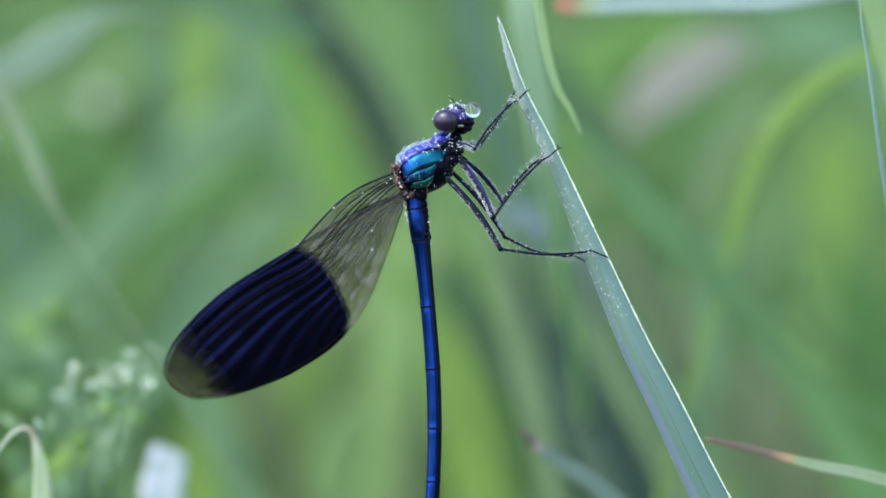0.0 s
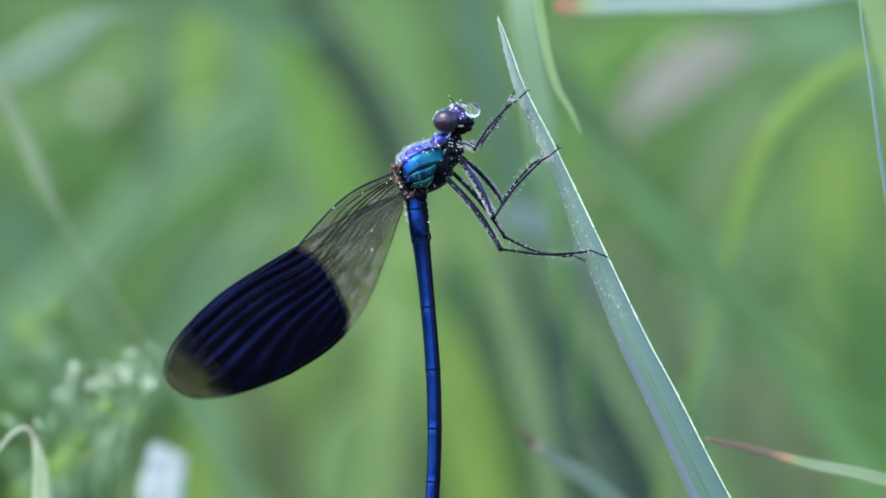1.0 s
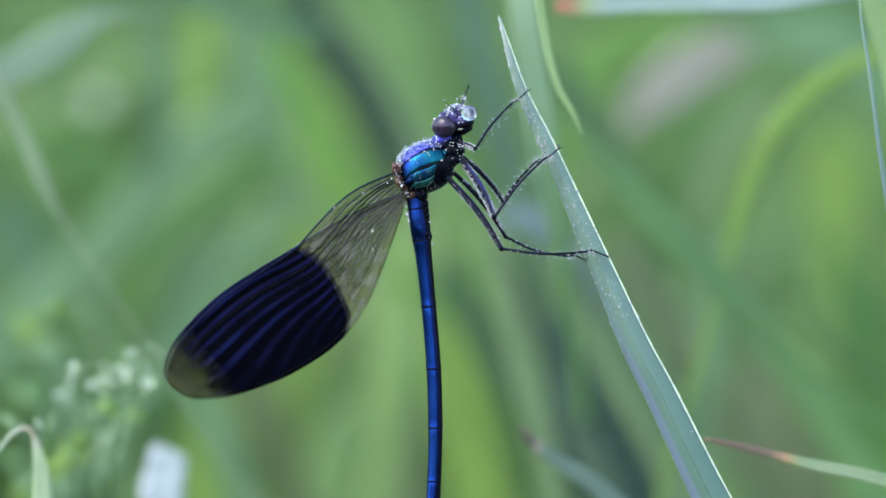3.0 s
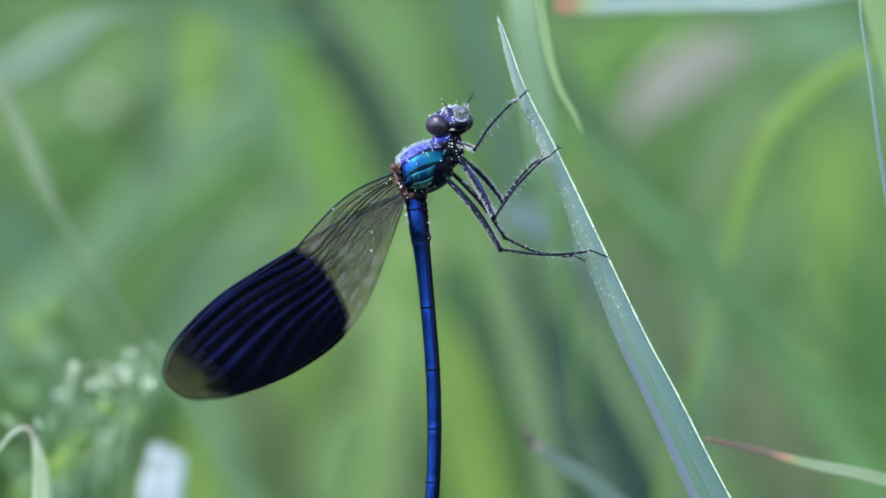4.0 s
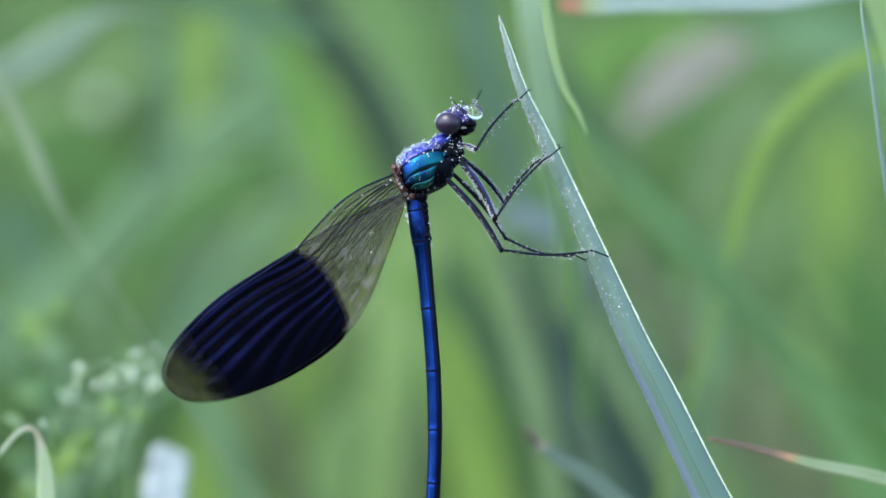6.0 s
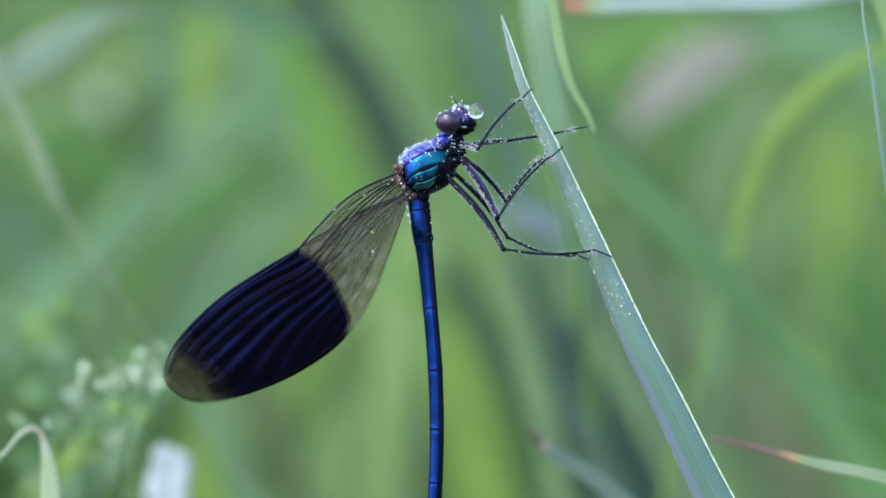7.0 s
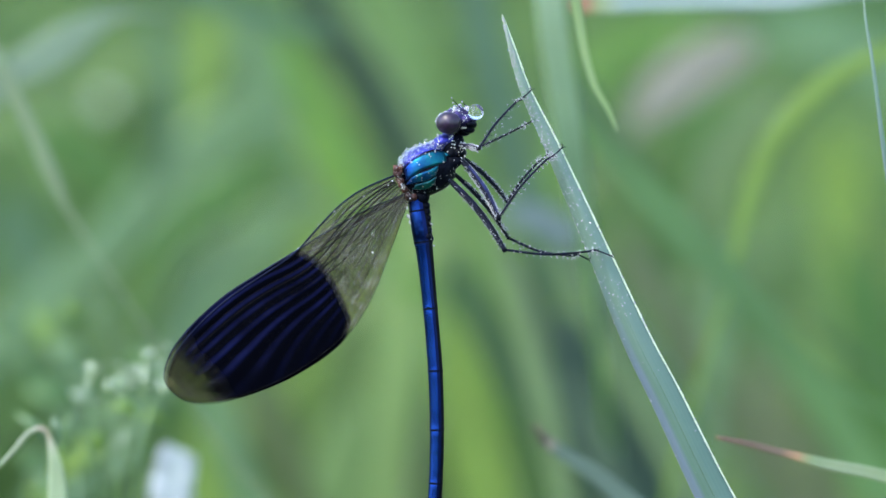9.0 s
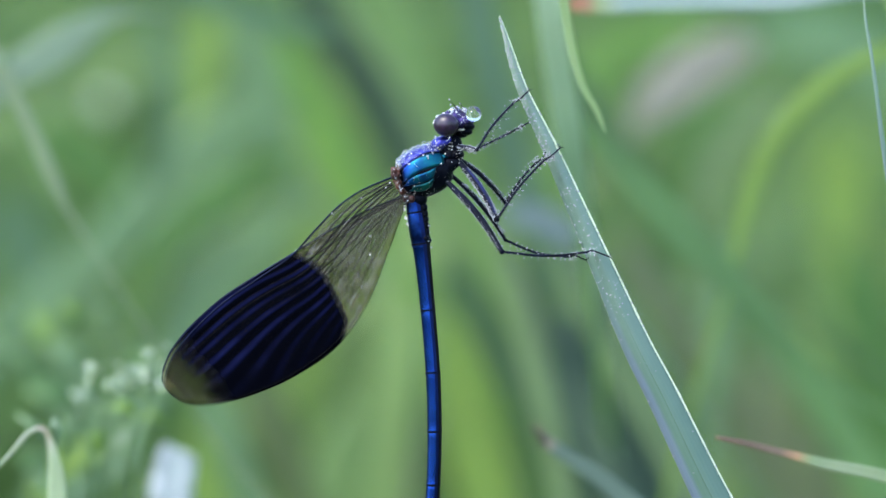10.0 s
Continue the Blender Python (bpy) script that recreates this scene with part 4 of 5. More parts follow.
def umbel():
    """A small leafy weed with clustered pale flowers on thin branching stalks."""
    rnd = random.Random(5)
    base = (-30.0, 45.0, 0.0)
    thing = tagged(new("flowering_weed"), "leafy weed with small clusters of pale flowers", "weed")
    thing.location = vec(base)

    def loc(p):
        return vec((p[0] - base[0], p[1] - base[1], p[2] - base[2]))
    fork = (-40.99, 80.00, 461.43)
    part("stem", tube(bmesh.new(), [loc(p) for p in spline([base, (-34, 40, 240), fork], 12)], [0.0007] * 13, 7), GRASS_SOFT, thing)
    heads = [(-40.86, 36.00, 485.90), (-36.73, 36.00, 486.40), (-37.79, 36.00, 485.15), (-33.94, 34.00, 488.33), (-34.31, 34.00, 486.09), (-32.44, 34.00, 485.96), (-42.44, 46.00, 482.63)]
    for h in heads:
        mid = ((h[0] + fork[0]) / 2 + rnd.uniform(-1, 1), h[1], (h[2] * 0.55 + fork[2] * 0.45))
        part("stalk", tube(bmesh.new(), [loc(p) for p in spline([fork, mid, h], 8)], [0.00012] * 9, 6), GRASS_SOFT, thing)
        for _ in range(9):
            o = new("flower", FLOWER)
            o.parent = thing
            o.matrix_basis = Matrix.LocRotScale(loc(h) + Vector([rnd.gauss(0, 0.72) for _ in range(3)]) * MM, Euler([rnd.uniform(0, 6) for _ in range(3)]),
                                                [rnd.uniform(0.35, 0.65)] * 3)
    leaves = [((-50.48, 85.00, 488.91), (-45.60, 85.00, 482.64), 4), ((-52.72, 80.00, 482.82), (-46.51, 80.00, 480.75), 3.5), ((-40.04, 50.00, 481.63), (-36.81, 50.00, 481.43), 2.2), ((-49.27, 80.00, 471.78), (-42.71, 80.00, 476.61), 3.2),
              ((-44.90, 85.00, 477.76), (-50.48, 85.00, 481.94), 3.5), ((-39.26, 80.00, 475.92), (-44.44, 80.00, 470.40), 3), ((-53.65, 95.00, 491.53), (-49.38, 95.00, 485.84), 3.5), ((-49.14, 36.00, 481.57), (-45.38, 36.00, 478.13), 1.2),
              ((-43.17, 34.00, 481.66), (-42.86, 34.00, 476.98), 1.0), ((-37.23, 85.00, 480.55), (-41.41, 85.00, 476.37), 3), ((-42.58, 60.00, 476.92), (-41.92, 60.00, 480.89), 2.2), ((-54.91, 100.00, 485.70), (-52.04, 100.00, 479.95), 4),
              ((-36.63, 60.00, 478.91), (-41.26, 60.00, 474.28), 1.6)]
    for _ in range(18):
        y = rnd.uniform(60, 105)
        k = 1 + y / 400
        x, z = rnd.uniform(-45, -29) * k, 500 + rnd.uniform(-26, -7) * k
        turn, ln = rnd.uniform(0, 6.283), rnd.uniform(2.0, 4.5)
        leaves.append(((x, y, z), (x + ln * math.cos(turn), y, z + ln * math.sin(turn)), rnd.uniform(1.2, 2.4)))
    leaves = [(a, b, w, rnd.choice((GRASS_SOFT, GRASS_LIGHT, GRASS_SOFT, GRASS_MID, GRASS_JADE, GRASS_MIST))) for a, b, w in leaves]
    leaves += [((-38.96, 40.00, 482.23), (-35.93, 40.00, 481.34), 1.5, GRASS_LIGHT), ((-41.61, 44.00, 479.13), (-40.08, 44.00, 476.96), 1.6, GRASS_LIGHT), ((-40.47, 44.00, 476.13), (-36.00, 44.00, 479.64), 1.3, GRASS_PALE),
               ((-43.08, 42.00, 482.65), (-40.92, 42.00, 483.10), 1.4, GRASS_PALE), ((-43.97, 26.00, 481.57), (-43.48, 26.00, 478.63), 0.9, GRASS_PALE), ((-35.84, 46.00, 480.96), (-33.47, 46.00, 480.19), 1.0, GRASS_LIGHT)]
    for a, b, w, mat in leaves:
        m = ((a[0] + b[0]) / 2, a[1] - 1, (a[2] + b[2]) / 2 + 0.6)
        bm = blade_mesh(bmesh.new(), [tuple(loc(p) / MM) for p in (a, m, b)], [w * 0.3, w, w * 0.3], (0.2, -1, 0.5), 0.3, 0.0003, 14, 4)
        part("leaf", bm, mat, thing)
    return thing


B["umbel"] = umbel()


def added_seed_head():
    """A pale round seed head on a thin stalk, added far behind to give a blurred highlight."""
    base, top = (-38.0, 260.0, 0.0), (-55.06, 230.00, 523.09)
    thing = tagged(new("added_seed_head"), "pale seed head added for a round blurred highlight", "seed head")
    thing.location = vec(base)
    d = vec((top[0] - base[0], top[1] - base[1], top[2] - base[2]))
    pts = [d * f for f in (0, 0.3, 0.6, 0.85, 1.0)]
    part("stalk", tube(bmesh.new(), pts, [0.0006, 0.0005, 0.0004, 0.0004, 0.0004], 6), GRASS_SOFT, thing)
    rnd = random.Random(2)
    for _ in range(26):
        o = new("flower", FLOWER)
        o.parent = thing
        n = Vector([rnd.gauss(0, 1) for _ in range(3)]).normalized()
        o.matrix_basis = Matrix.LocRotScale(d + n * 0.0016, n.to_track_quat("Z", "Y"), [rnd.uniform(0.8, 1.2)] * 3)
    return thing


B["added_seed_head"] = added_seed_head()

# ---------------------------------------------------------------- the damselfly
CENTRE = Vector((-1.73, 0.00, 508.11))


def rel(p):
    return (Vector(p) - CENTRE) * MM


fly = tagged(new("damselfly"), "dew-covered metallic blue damselfly with dark-banded closed wings on a blade", "damselfly")
fly.location = CENTRE * MM
AXIS = Vector((0.905, 0, 0.425)).normalized()      # tail to neck
BACKWARD = Vector((AXIS.z * -1, 0, AXIS.x)).normalized()                # towards the back
if BACKWARD.x > 0:
    BACKWARD = -BACKWARD
BODY = Matrix((AXIS, Vector((0, 1, 0)), BACKWARD)).transposed()


def body(x, y, z):
    """A place in the thorax's own space: along to the neck, across, towards the back (millimetres)."""
    return (BODY @ Vector((x, y, z))) * MM


THORAX = (2.85, 2.05, 2.62)


def shell_at(th, ph, grow=1.0):
    """On the thorax: th round its long axis (0 at the back, positive to the near side), ph along from tail (-1) to neck (1)."""
    c = math.sqrt(max(0.0, 1 - abs(ph) ** 2.6))
    return (THORAX[0] * ph * grow, -THORAX[1] * math.sin(th) * c * grow, THORAX[2] * (1.0 if math.cos(th) > 0 else 0.9) * math.cos(th) * c * grow)


def plate(th0, th1, ph0, ph1, skew, grow=1.04, n=12):
    """A raised curved plate on the thorax."""
    bm = bmesh.new()
    grids = []
    for g in (grow, 0.95):
        rows = []
        for i in range(n + 1):
            a = i / n
            row = []
            for j in range(n + 1):
                b = j / n
                edge = min(a, 1 - a, b, 1 - b)
                gg = g - (0.05 * (1 - min(1, edge * 7)) ** 2 if g == grow else 0)
                th = th0 + (th1 - th0) * b + 0.045 * math.copysign(1, th1) * math.sin(6.5 * a + 2.0 * th0) * (1 if b > 0.5 else 0.6)
                ph = ph0 + (ph1 - ph0) * a + skew * (b - 0.5)
                row.append(bm.verts.new(body(*shell_at(th, max(-0.97, min(0.97, ph)), gg))))
            rows.append(row)
        grids.append(rows)
    for rows in grids:
        for i in range(n):
            for j in range(n):
                bm.faces.new((rows[i][j], rows[i + 1][j], rows[i + 1][j + 1], rows[i][j + 1]))
    top, low = grids
    rim = [(i, 0) for i in range(n)] + [(n, j) for j in range(n)] + [(n - i, n) for i in range(n)] + [(0, n - j) for j in range(n)]
    for a, b in zip(rim, rim[1:] + rim[:1]):
        bm.faces.new((top[a[0]][a[1]], top[b[0]][b[1]], low[b[0]][b[1]], low[a[0]][a[1]]))
    bmesh.ops.recalc_face_normals(bm, faces=bm.faces)
    return bm


def build_thorax():
    rnd = random.Random(21)
    bm = bmesh.new()
    n, m = 24, 16
    rows = [[bm.verts.new(body(*shell_at(2 * math.pi * i / n, -1 + 2 * (0.02 + 0.96 * j / m)))) for i in range(n)] for j in range(m + 1)]
    for r0, r1 in zip(rows, rows[1:]):
        for i in range(n):
            bm.faces.new((r0[i], r0[(i + 1) % n], r1[(i + 1) % n], r1[i]))
    bm.faces.new(rows[0])
    bm.faces.new(list(reversed(rows[-1])))
    blob(bm, rel((-2.53, 0.00, 505.46)), (0.95 * MM, 1.0 * MM, 0.9 * MM))
    blob(bm, rel((-0.75, 0.00, 507.40)), (1.0 * MM, 1.25 * MM, 0.85 * MM))
    bmesh.ops.recalc_face_normals(bm, faces=bm.faces)
    thorax = part("thorax", bm, BLACK, fly, "black thorax with metallic blue and turquoise plates")
    for sgn in (1, -1):
        part("plate", plate(0.03 * sgn, 0.83 * sgn, -0.78, 0.80, 0.0), VIOLET, thorax, "violet-blue back plate")
        part("plate", plate(0.88 * sgn, 1.50 * sgn, -0.84, 0.82, -0.14), TEAL, thorax, "turquoise side plate")
        part("plate", plate(1.54 * sgn, 1.90 * sgn, -0.86, 0.32, -0.26), TEAL, thorax, "turquoise side plate")
        part("plate", plate(1.97 * sgn, 2.30 * sgn, -0.74, 0.10, -0.2), GREENISH, thorax, "dark green side plate")
        part("plate", plate(1.0 * sgn, 1.22 * sgn, 0.80, 0.95, 0.0), TEAL, thorax, "small turquoise shoulder plate")
    bm = bmesh.new()
    for k in range(70):
        z = rnd.uniform(-1.9, 1.7)
        r = rnd.uniform(0.2, 0.48)
        blob(bm, body(-2.62 - 0.55 * rnd.random() + 0.08 * z * z, rnd.uniform(-1.3, 1.3), z), (r * MM, r * 0.9 * MM, r * rnd.uniform(0.5, 0.9) * MM),
             Euler((0, rnd.uniform(0, 3), 0)).to_matrix(), 9, 7)
    part("wing_hinge", bm, BROWN, thorax, "rusty brown wing roots")
    for _ in range(26):
        z = rnd.uniform(-1.9, 1.8)
        droplet(thorax, body(-2.9 - 0.3 * rnd.random() + 0.08 * z * z, -1.55 - rnd.uniform(0, 0.15), z), rnd.uniform(0.035, 0.075) * MM)
    bm = bmesh.new()
    blob(bm, rel((0.46, 0.00, 510.64)), (1.25 * MM, 1.2 * MM, 0.95 * MM), BODY)
    blob(bm, rel((0.98, 0.00, 510.58)), (0.95 * MM, 1.15 * MM, 1.5 * MM), Euler((0, radians(14), 0)).to_matrix())
    blob(bm, rel((1.38, -0.30, 509.94)), (0.8 * MM, 1.1 * MM, 0.7 * MM))
    part("neck_shield", bm, BLACK, thorax, "black neck shield")
    part("plate", blob(bmesh.new(), rel((-0.15, 0.00, 511.00)), (1.5 * MM, 1.25 * MM, 0.9 * MM), BODY), VIOLET, thorax, "violet-blue collar plate")
    for p, q in (((0.34, -0.50, 508.79), (1.61, -0.90, 509.24)), ((0.35, 0.50, 508.81), (1.73, 0.90, 509.51)), ((-0.69, -0.50, 507.18), (0.29, -0.90, 507.29)), ((-0.46, 0.50, 507.54), (0.92, 0.90, 507.84)),
                 ((0.69, 0.40, 509.96), (1.27, 0.80, 510.54)), ((0.69, -0.40, 509.94), (1.26, -0.80, 510.73))):
        a, b = rel(p), rel(q)
        pts = [a.lerp(b, f) for f in (0, 0.3, 0.6, 0.85, 1.0, 1.08)]
        part("hip", tube(bmesh.new(), pts, [x * MM for x in (0.85, 0.8, 0.62, 0.5, 0.38, 0.2)], 10), BLACK, thorax)
        for _ in range(9):
            f = rnd.uniform(0.2, 1.0)
            n = Vector((rnd.gauss(0, 1), -abs(rnd.gauss(0, 1)), rnd.gauss(0, 1))).normalized()
            droplet(thorax, a.lerp(b, f) + n * (0.85 - 0.45 * f) * MM, rnd.uniform(0.04, 0.09) * MM)
    for _ in range(40):
        f = rnd.random()
        n = Vector((rnd.gauss(0.2, 0.7), -abs(rnd.gauss(0, 1)), rnd.gauss(0, 1))).normalized()
        droplet(thorax, rel((0.81, 0.00, 511.15)).lerp(rel((1.32, -0.30, 509.60)), f) + Vector((n.x * 0.95, n.y * 1.2, n.z * 0.8)) * MM, rnd.uniform(0.035, 0.085) * MM)
    for _ in range(46):
        n = Vector((rnd.gauss(0, 1), -abs(rnd.gauss(0, 1)), rnd.gauss(0.4, 1))).normalized()
        r = rnd.choice((0.05, 0.07, 0.10, 0.13)) * MM
        droplet(thorax, rel((-0.15, 0.00, 511.00)) + BODY @ Vector((n.x * 1.5, n.y * 1.26, n.z * 0.92)) * MM + n * r * 0.5, r)
    placed = []
    for _ in range(900):
        th, ph = rnd.gauss(0.35, 0.42), rnd.uniform(-0.97, 1.0)
        r = rnd.choice((0.125, 0.15, 0.18, 0.215, 0.245)) * MM
        if th > 0.86:
            if rnd.random() < 0.86:
                continue
            r *= 0.4
        spot = body(*shell_at(th, ph, 1.05))
        if any((spot - q).length < (r + w) * 1.02 for q, w in placed) or len(placed) > 190:
            continue
        placed.append((spot, r))
        droplet(thorax, body(*shell_at(th, ph, 1.05)) + (BODY @ Vector((0, -math.sin(th), math.cos(th)))) * r * 0.75, r, rnd.uniform(0.85, 1.0))
    for _ in range(84):
        th, ph = rnd.triangular(1.3, 2.9, 2.6), rnd.uniform(-0.97, 0.97)
        r = rnd.choice((0.018, 0.022, 0.03, 0.042)) * MM
        droplet(thorax, body(*shell_at(th, ph, 1.055)) + (BODY @ Vector((0, -math.sin(th), math.cos(th)))) * r * 0.6, r)


build_thorax()


def build_abdomen():
    rnd = random.Random(8)
    ctrl = [(-2.93, 0.00, 505.23), (-2.47, 0.00, 502.36), (-2.07, 0.00, 499.48), (-1.55, 0.00, 494.31), (-1.04, 0.00, 487.98), (-0.86, 0.00, 481.94), (-0.98, 0.00, 476.48), (-1.27, 0.00, 471.88), (-1.55, 0.00, 467.86)]
    path = spline(ctrl, 240)
    rad = [r[0] for r in spline([(0.86,), (1.02,), (0.86,), (0.76,), (0.76,), (0.74,), (0.72,), (0.74,), (0.62,)], 240)]
    zs = [p[2] for p in path]
    cuts = [505.23, 503.97, 500.75, 494.02, 487.64, 481.77, 476.31, 472.75, 470.16, 467.86]
    abdomen = None
    for a, b in zip(cuts, cuts[1:]):
        idx = [i for i, z in enumerate(zs) if b - 0.16 <= z <= a + 0.16]
        n = len(idx)
        pts = [rel(path[i]) for i in idx]
        rr = []
        for j, i in enumerate(idx):
            f = j / max(1, n - 1)
            w = 1 + 0.035 * math.exp(-((1 - f) / 0.08) ** 2) - 0.03 * math.exp(-(f / 0.05) ** 2)
            rr.append(rad[i] * w * MM)
        mats = [0 if k < 17 or k >= 29 else 2 if k >= 27 else 1 for k in range(30)]
        bm = tube(bmesh.new(), pts, rr, 30, 1.0, mats)
        if abdomen is None:
            abdomen = part("abdomen", bm, [BLUE_DARK, BLACK, BLUE_DEEP], fly, "long slender metallic blue abdomen, black below")
        else:
            part("segment", bm, [BLUE_DARK if a > 502 else BLUE, BLACK, BLUE_DEEP], abdomen)
            ring = [pts[0] + (pts[1] - pts[0]).normalized() * d for d in (-0.00009, 0.00009)]
            rr[0] *= 1.065
            part("joint", tube(bmesh.new(), ring, [rr[0] * 1.01, rr[0] * 1.01], 24), BLACK, abdomen)
    bm = bmesh.new()
    for _ in range(14):
        p = (-1.75 + rnd.uniform(-0.15, 0.25), rnd.uniform(-0.7, 0.2), rnd.uniform(500.6, 503.8))
        blob(bm, rel(p), [rnd.uniform(0.2, 0.38) * MM] * 3, None, 8, 6)
    for k in range(6):
        blob(bm, rel((-1.96 + 0.06 * k, -0.2, 504.54 - 0.62 * k)), (0.42 * MM, 0.5 * MM, 0.5 * MM), None, 9, 7)
    part("lobe", bm, BLACK, abdomen, "lumpy black underside")
    for _ in range(30):
        if rnd.random() < 0.5:
            z = rnd.uniform(502.6, 504.8)
            x = -3.91 + (504.8 - z) * 0.15
        else:
            z = rnd.uniform(500.5, 503.5)
            x = -1.61 + (503.5 - z) * 0.1
        droplet(abdomen, rel((x + rnd.uniform(-0.17, 0.2), rnd.uniform(-0.6, 0.2), z)), rnd.uniform(0.06, 0.12) * MM)


build_abdomen()

# wings: u from root to tip, outline heights above and below the axis, in millimetres
WING_ROOT, WING_TIP = (-4.31, 0.00, 506.50), (-28.18, 0.00, 486.14)
UPPER = [(-0.02, 1.35), (0.10, 2.65), (0.19, 3.0), (0.30, 2.7), (0.41, 2.3), (0.53, 2.75), (0.67, 3.3), (0.80, 3.2), (0.90, 2.65), (0.955, 1.85), (0.98, 1.25), (0.993, 0.7), (1.0, 0.0)]
UPPER_HIND = [(-0.02, -0.75), (0.03, -0.5), (0.12, 0.45), (0.22, 1.15), (0.32, 1.7), (0.41, 2.1), (0.53, 2.7), (0.67, 3.25), (0.80, 3.15), (0.90, 2.6), (0.955, 1.8), (0.98, 1.2), (0.993, 0.7), (1.0, 0.0)]
LOWER = [(-0.02, 1.2), (0.03, 1.75), (0.15, 3.9), (0.33, 6.85), (0.49, 8.05), (0.67, 7.45), (0.80, 6.1), (0.90, 4.5), (0.955, 3.2), (0.98, 2.25), (0.993, 1.35), (1.0, 0.1)]


def outline(table, u):
    xs = [p[0] for p in table]
    k = max(0, min(len(xs) - 2, sum(1 for x in xs if x <= u) - 1))
    p0, p1, p2, p3 = table[max(k - 1, 0)], table[k], table[k + 1], table[min(k + 2, len(table) - 1)]
    h = p2[0] - p1[0]
    f = min(max((u - p1[0]) / h, 0), 1)
    m1 = (p2[1] - p0[1]) / max(p2[0] - p0[0], 1e-6) * h
    m2 = (p3[1] - p1[1]) / max(p3[0] - p1[0], 1e-6) * h
    return (2 * f ** 3 - 3 * f * f + 1) * p1[1] + (f ** 3 - 2 * f * f + f) * m1 + (3 * f * f - 2 * f ** 3) * p2[1] + (f ** 3 - f * f) * m2


def swing(u):
    f = min(max((u - 0.30) / 0.30, 0), 1)
    return 0.10 * f * f * (3 - 2 * f)


def vein_path(u, s):
    """How far from the leading edge (0) to the trailing edge (1) the vein that starts at s lies at u."""
    return s - swing(u) + 7.5 * s ** 3 * max(u - 0.36, 0) ** 2


def vein_of(u, v):
    """The start of the vein that passes through (u, v)."""
    w, c = v + swing(u), 7.5 * max(u - 0.36, 0) ** 2
    s = last = w * 0.85
    for _ in range(4):
        s, last = w / (1 + c * s * s), s
    return (s + last) / 2


def wing(name, depth, turn, stretch, label, rnd):
    """One wing with its membrane, its longitudinal veins and cross veins; origin at its root."""
    length = (Vector(WING_TIP) - Vector(WING_ROOT)).length
    ob = None

    def at(u, v, lift=0.0):
        up, lo = outline(UPPER if name == "forewing" else UPPER_HIND, u) * stretch, outline(LOWER, u) * stretch
        h = up - (up + lo) * v
        ridge = 0.03 * math.sin(vein_of(u, v) * 50) * min(1, max(u, 0) * 3)
        return Vector((u * length, lift + ridge + 0.5 * math.sin(u * 2.5), h)) * MM

    bm = bmesh.new()
    uvl = bm.loops.layers.uv.verify()
    nu, nv = 64, 40
    us = [-0.02 + 1.02 * math.sin(i / nu * math.pi / 2) for i in range(nu + 1)]
    grid = [[bm.verts.new(at(us[i], j / nv)) for j in range(nv + 1)] for i in range(nu + 1)]
    for i in range(nu):
        for j in range(nv):
            f = bm.faces.new((grid[i][j], grid[i + 1][j], grid[i + 1][j + 1], grid[i][j + 1]))
            for lp, (a, b) in zip(f.loops, ((i, j), (i + 1, j), (i + 1, j + 1), (i, j + 1))):
                lp[uvl].uv = (us[a], b / nv)
    ob = part(name, bm, WING, fly, label)
    # leading and trailing margins
    part("leading_edge", tube(bmesh.new(), [at(us[i], 0.0) for i in range(nu + 1)], [0.10 * MM - 0.08 * MM * i / nu for i in range(nu + 1)], 6), VEIN_BLUE, ob, "blue-black leading edge")
    part("trailing_edge", tube(bmesh.new(), [at(us[i], 1.0) for i in range(nu + 1)], [0.018 * MM] * (nu + 1), 5), VEIN, ob)
    starts = ([0.20, 0.26] if name == "forewing" else [0.09, 0.16]) + [0.33 + 0.085 * k for k in range(7)] if depth < 0 else [0.12, 0.33, 0.55, 0.8]
    lines = []
    for s in starts:
        pts = []
        for i in range(60):
            u = 0.01 + i / 60 * 0.98
            v = vein_path(u, s)
            if not 0.01 < v < 0.99:
                break
            pts.append((u, v))
        lines.append(pts)
        if len(pts) > 3:
            part("vein", tube(bmesh.new(), [at(u, v, -0.02) for u, v in pts], [((0.085 if s < 0.3 else 0.062 if s < 0.5 else 0.034) * (1 - 0.7 * i / len(pts))) * MM for i in range(len(pts))], 4), VEIN, ob)
    bm = bmesh.new()
    for p, q in zip(lines, lines[1:]):
        for i in range(2, min(len(p), len(q)) - 1):
            for f in (0.0, 0.5):
                a = (p[i][0] + f / 60, p[i][1])
                b = (q[i][0] + (f + rnd.uniform(-0.2, 0.2)) / 60, q[i][1])
                tube(bm, [at(*a), at((a[0] + b[0]) / 2, (a[1] + b[1]) / 2), at(*b)], [(0.017 if p[0][1] < 0.4 else 0.007) * MM] * 3, 3)
    p = lines[0]
    for i in range(2, len(p) - 1):
        for f in (0.0, 0.33, 0.66):
            tube(bm, [at(p[i][0] + f / 60, 0.0), at(p[i][0] + 0.004 + f / 60, p[i][1])], [0.02 * MM] * 2, 3)
    part("venation", bm, VEIN, ob)
    d = (Vector(WING_TIP) - Vector(WING_ROOT)).normalized()
    up = Vector((0, -1, 0)).cross(d)
    if up.z < 0:
        up = -up
    base = Matrix((d, up.cross(d), up)).transposed().to_4x4()
    rest = Matrix.Translation(rel(WING_ROOT) + Vector((0, depth * MM, 0))) @ base @ Matrix.Rotation(radians(turn), 4, "Y")
    ob.matrix_basis = rest
    return ob, rest


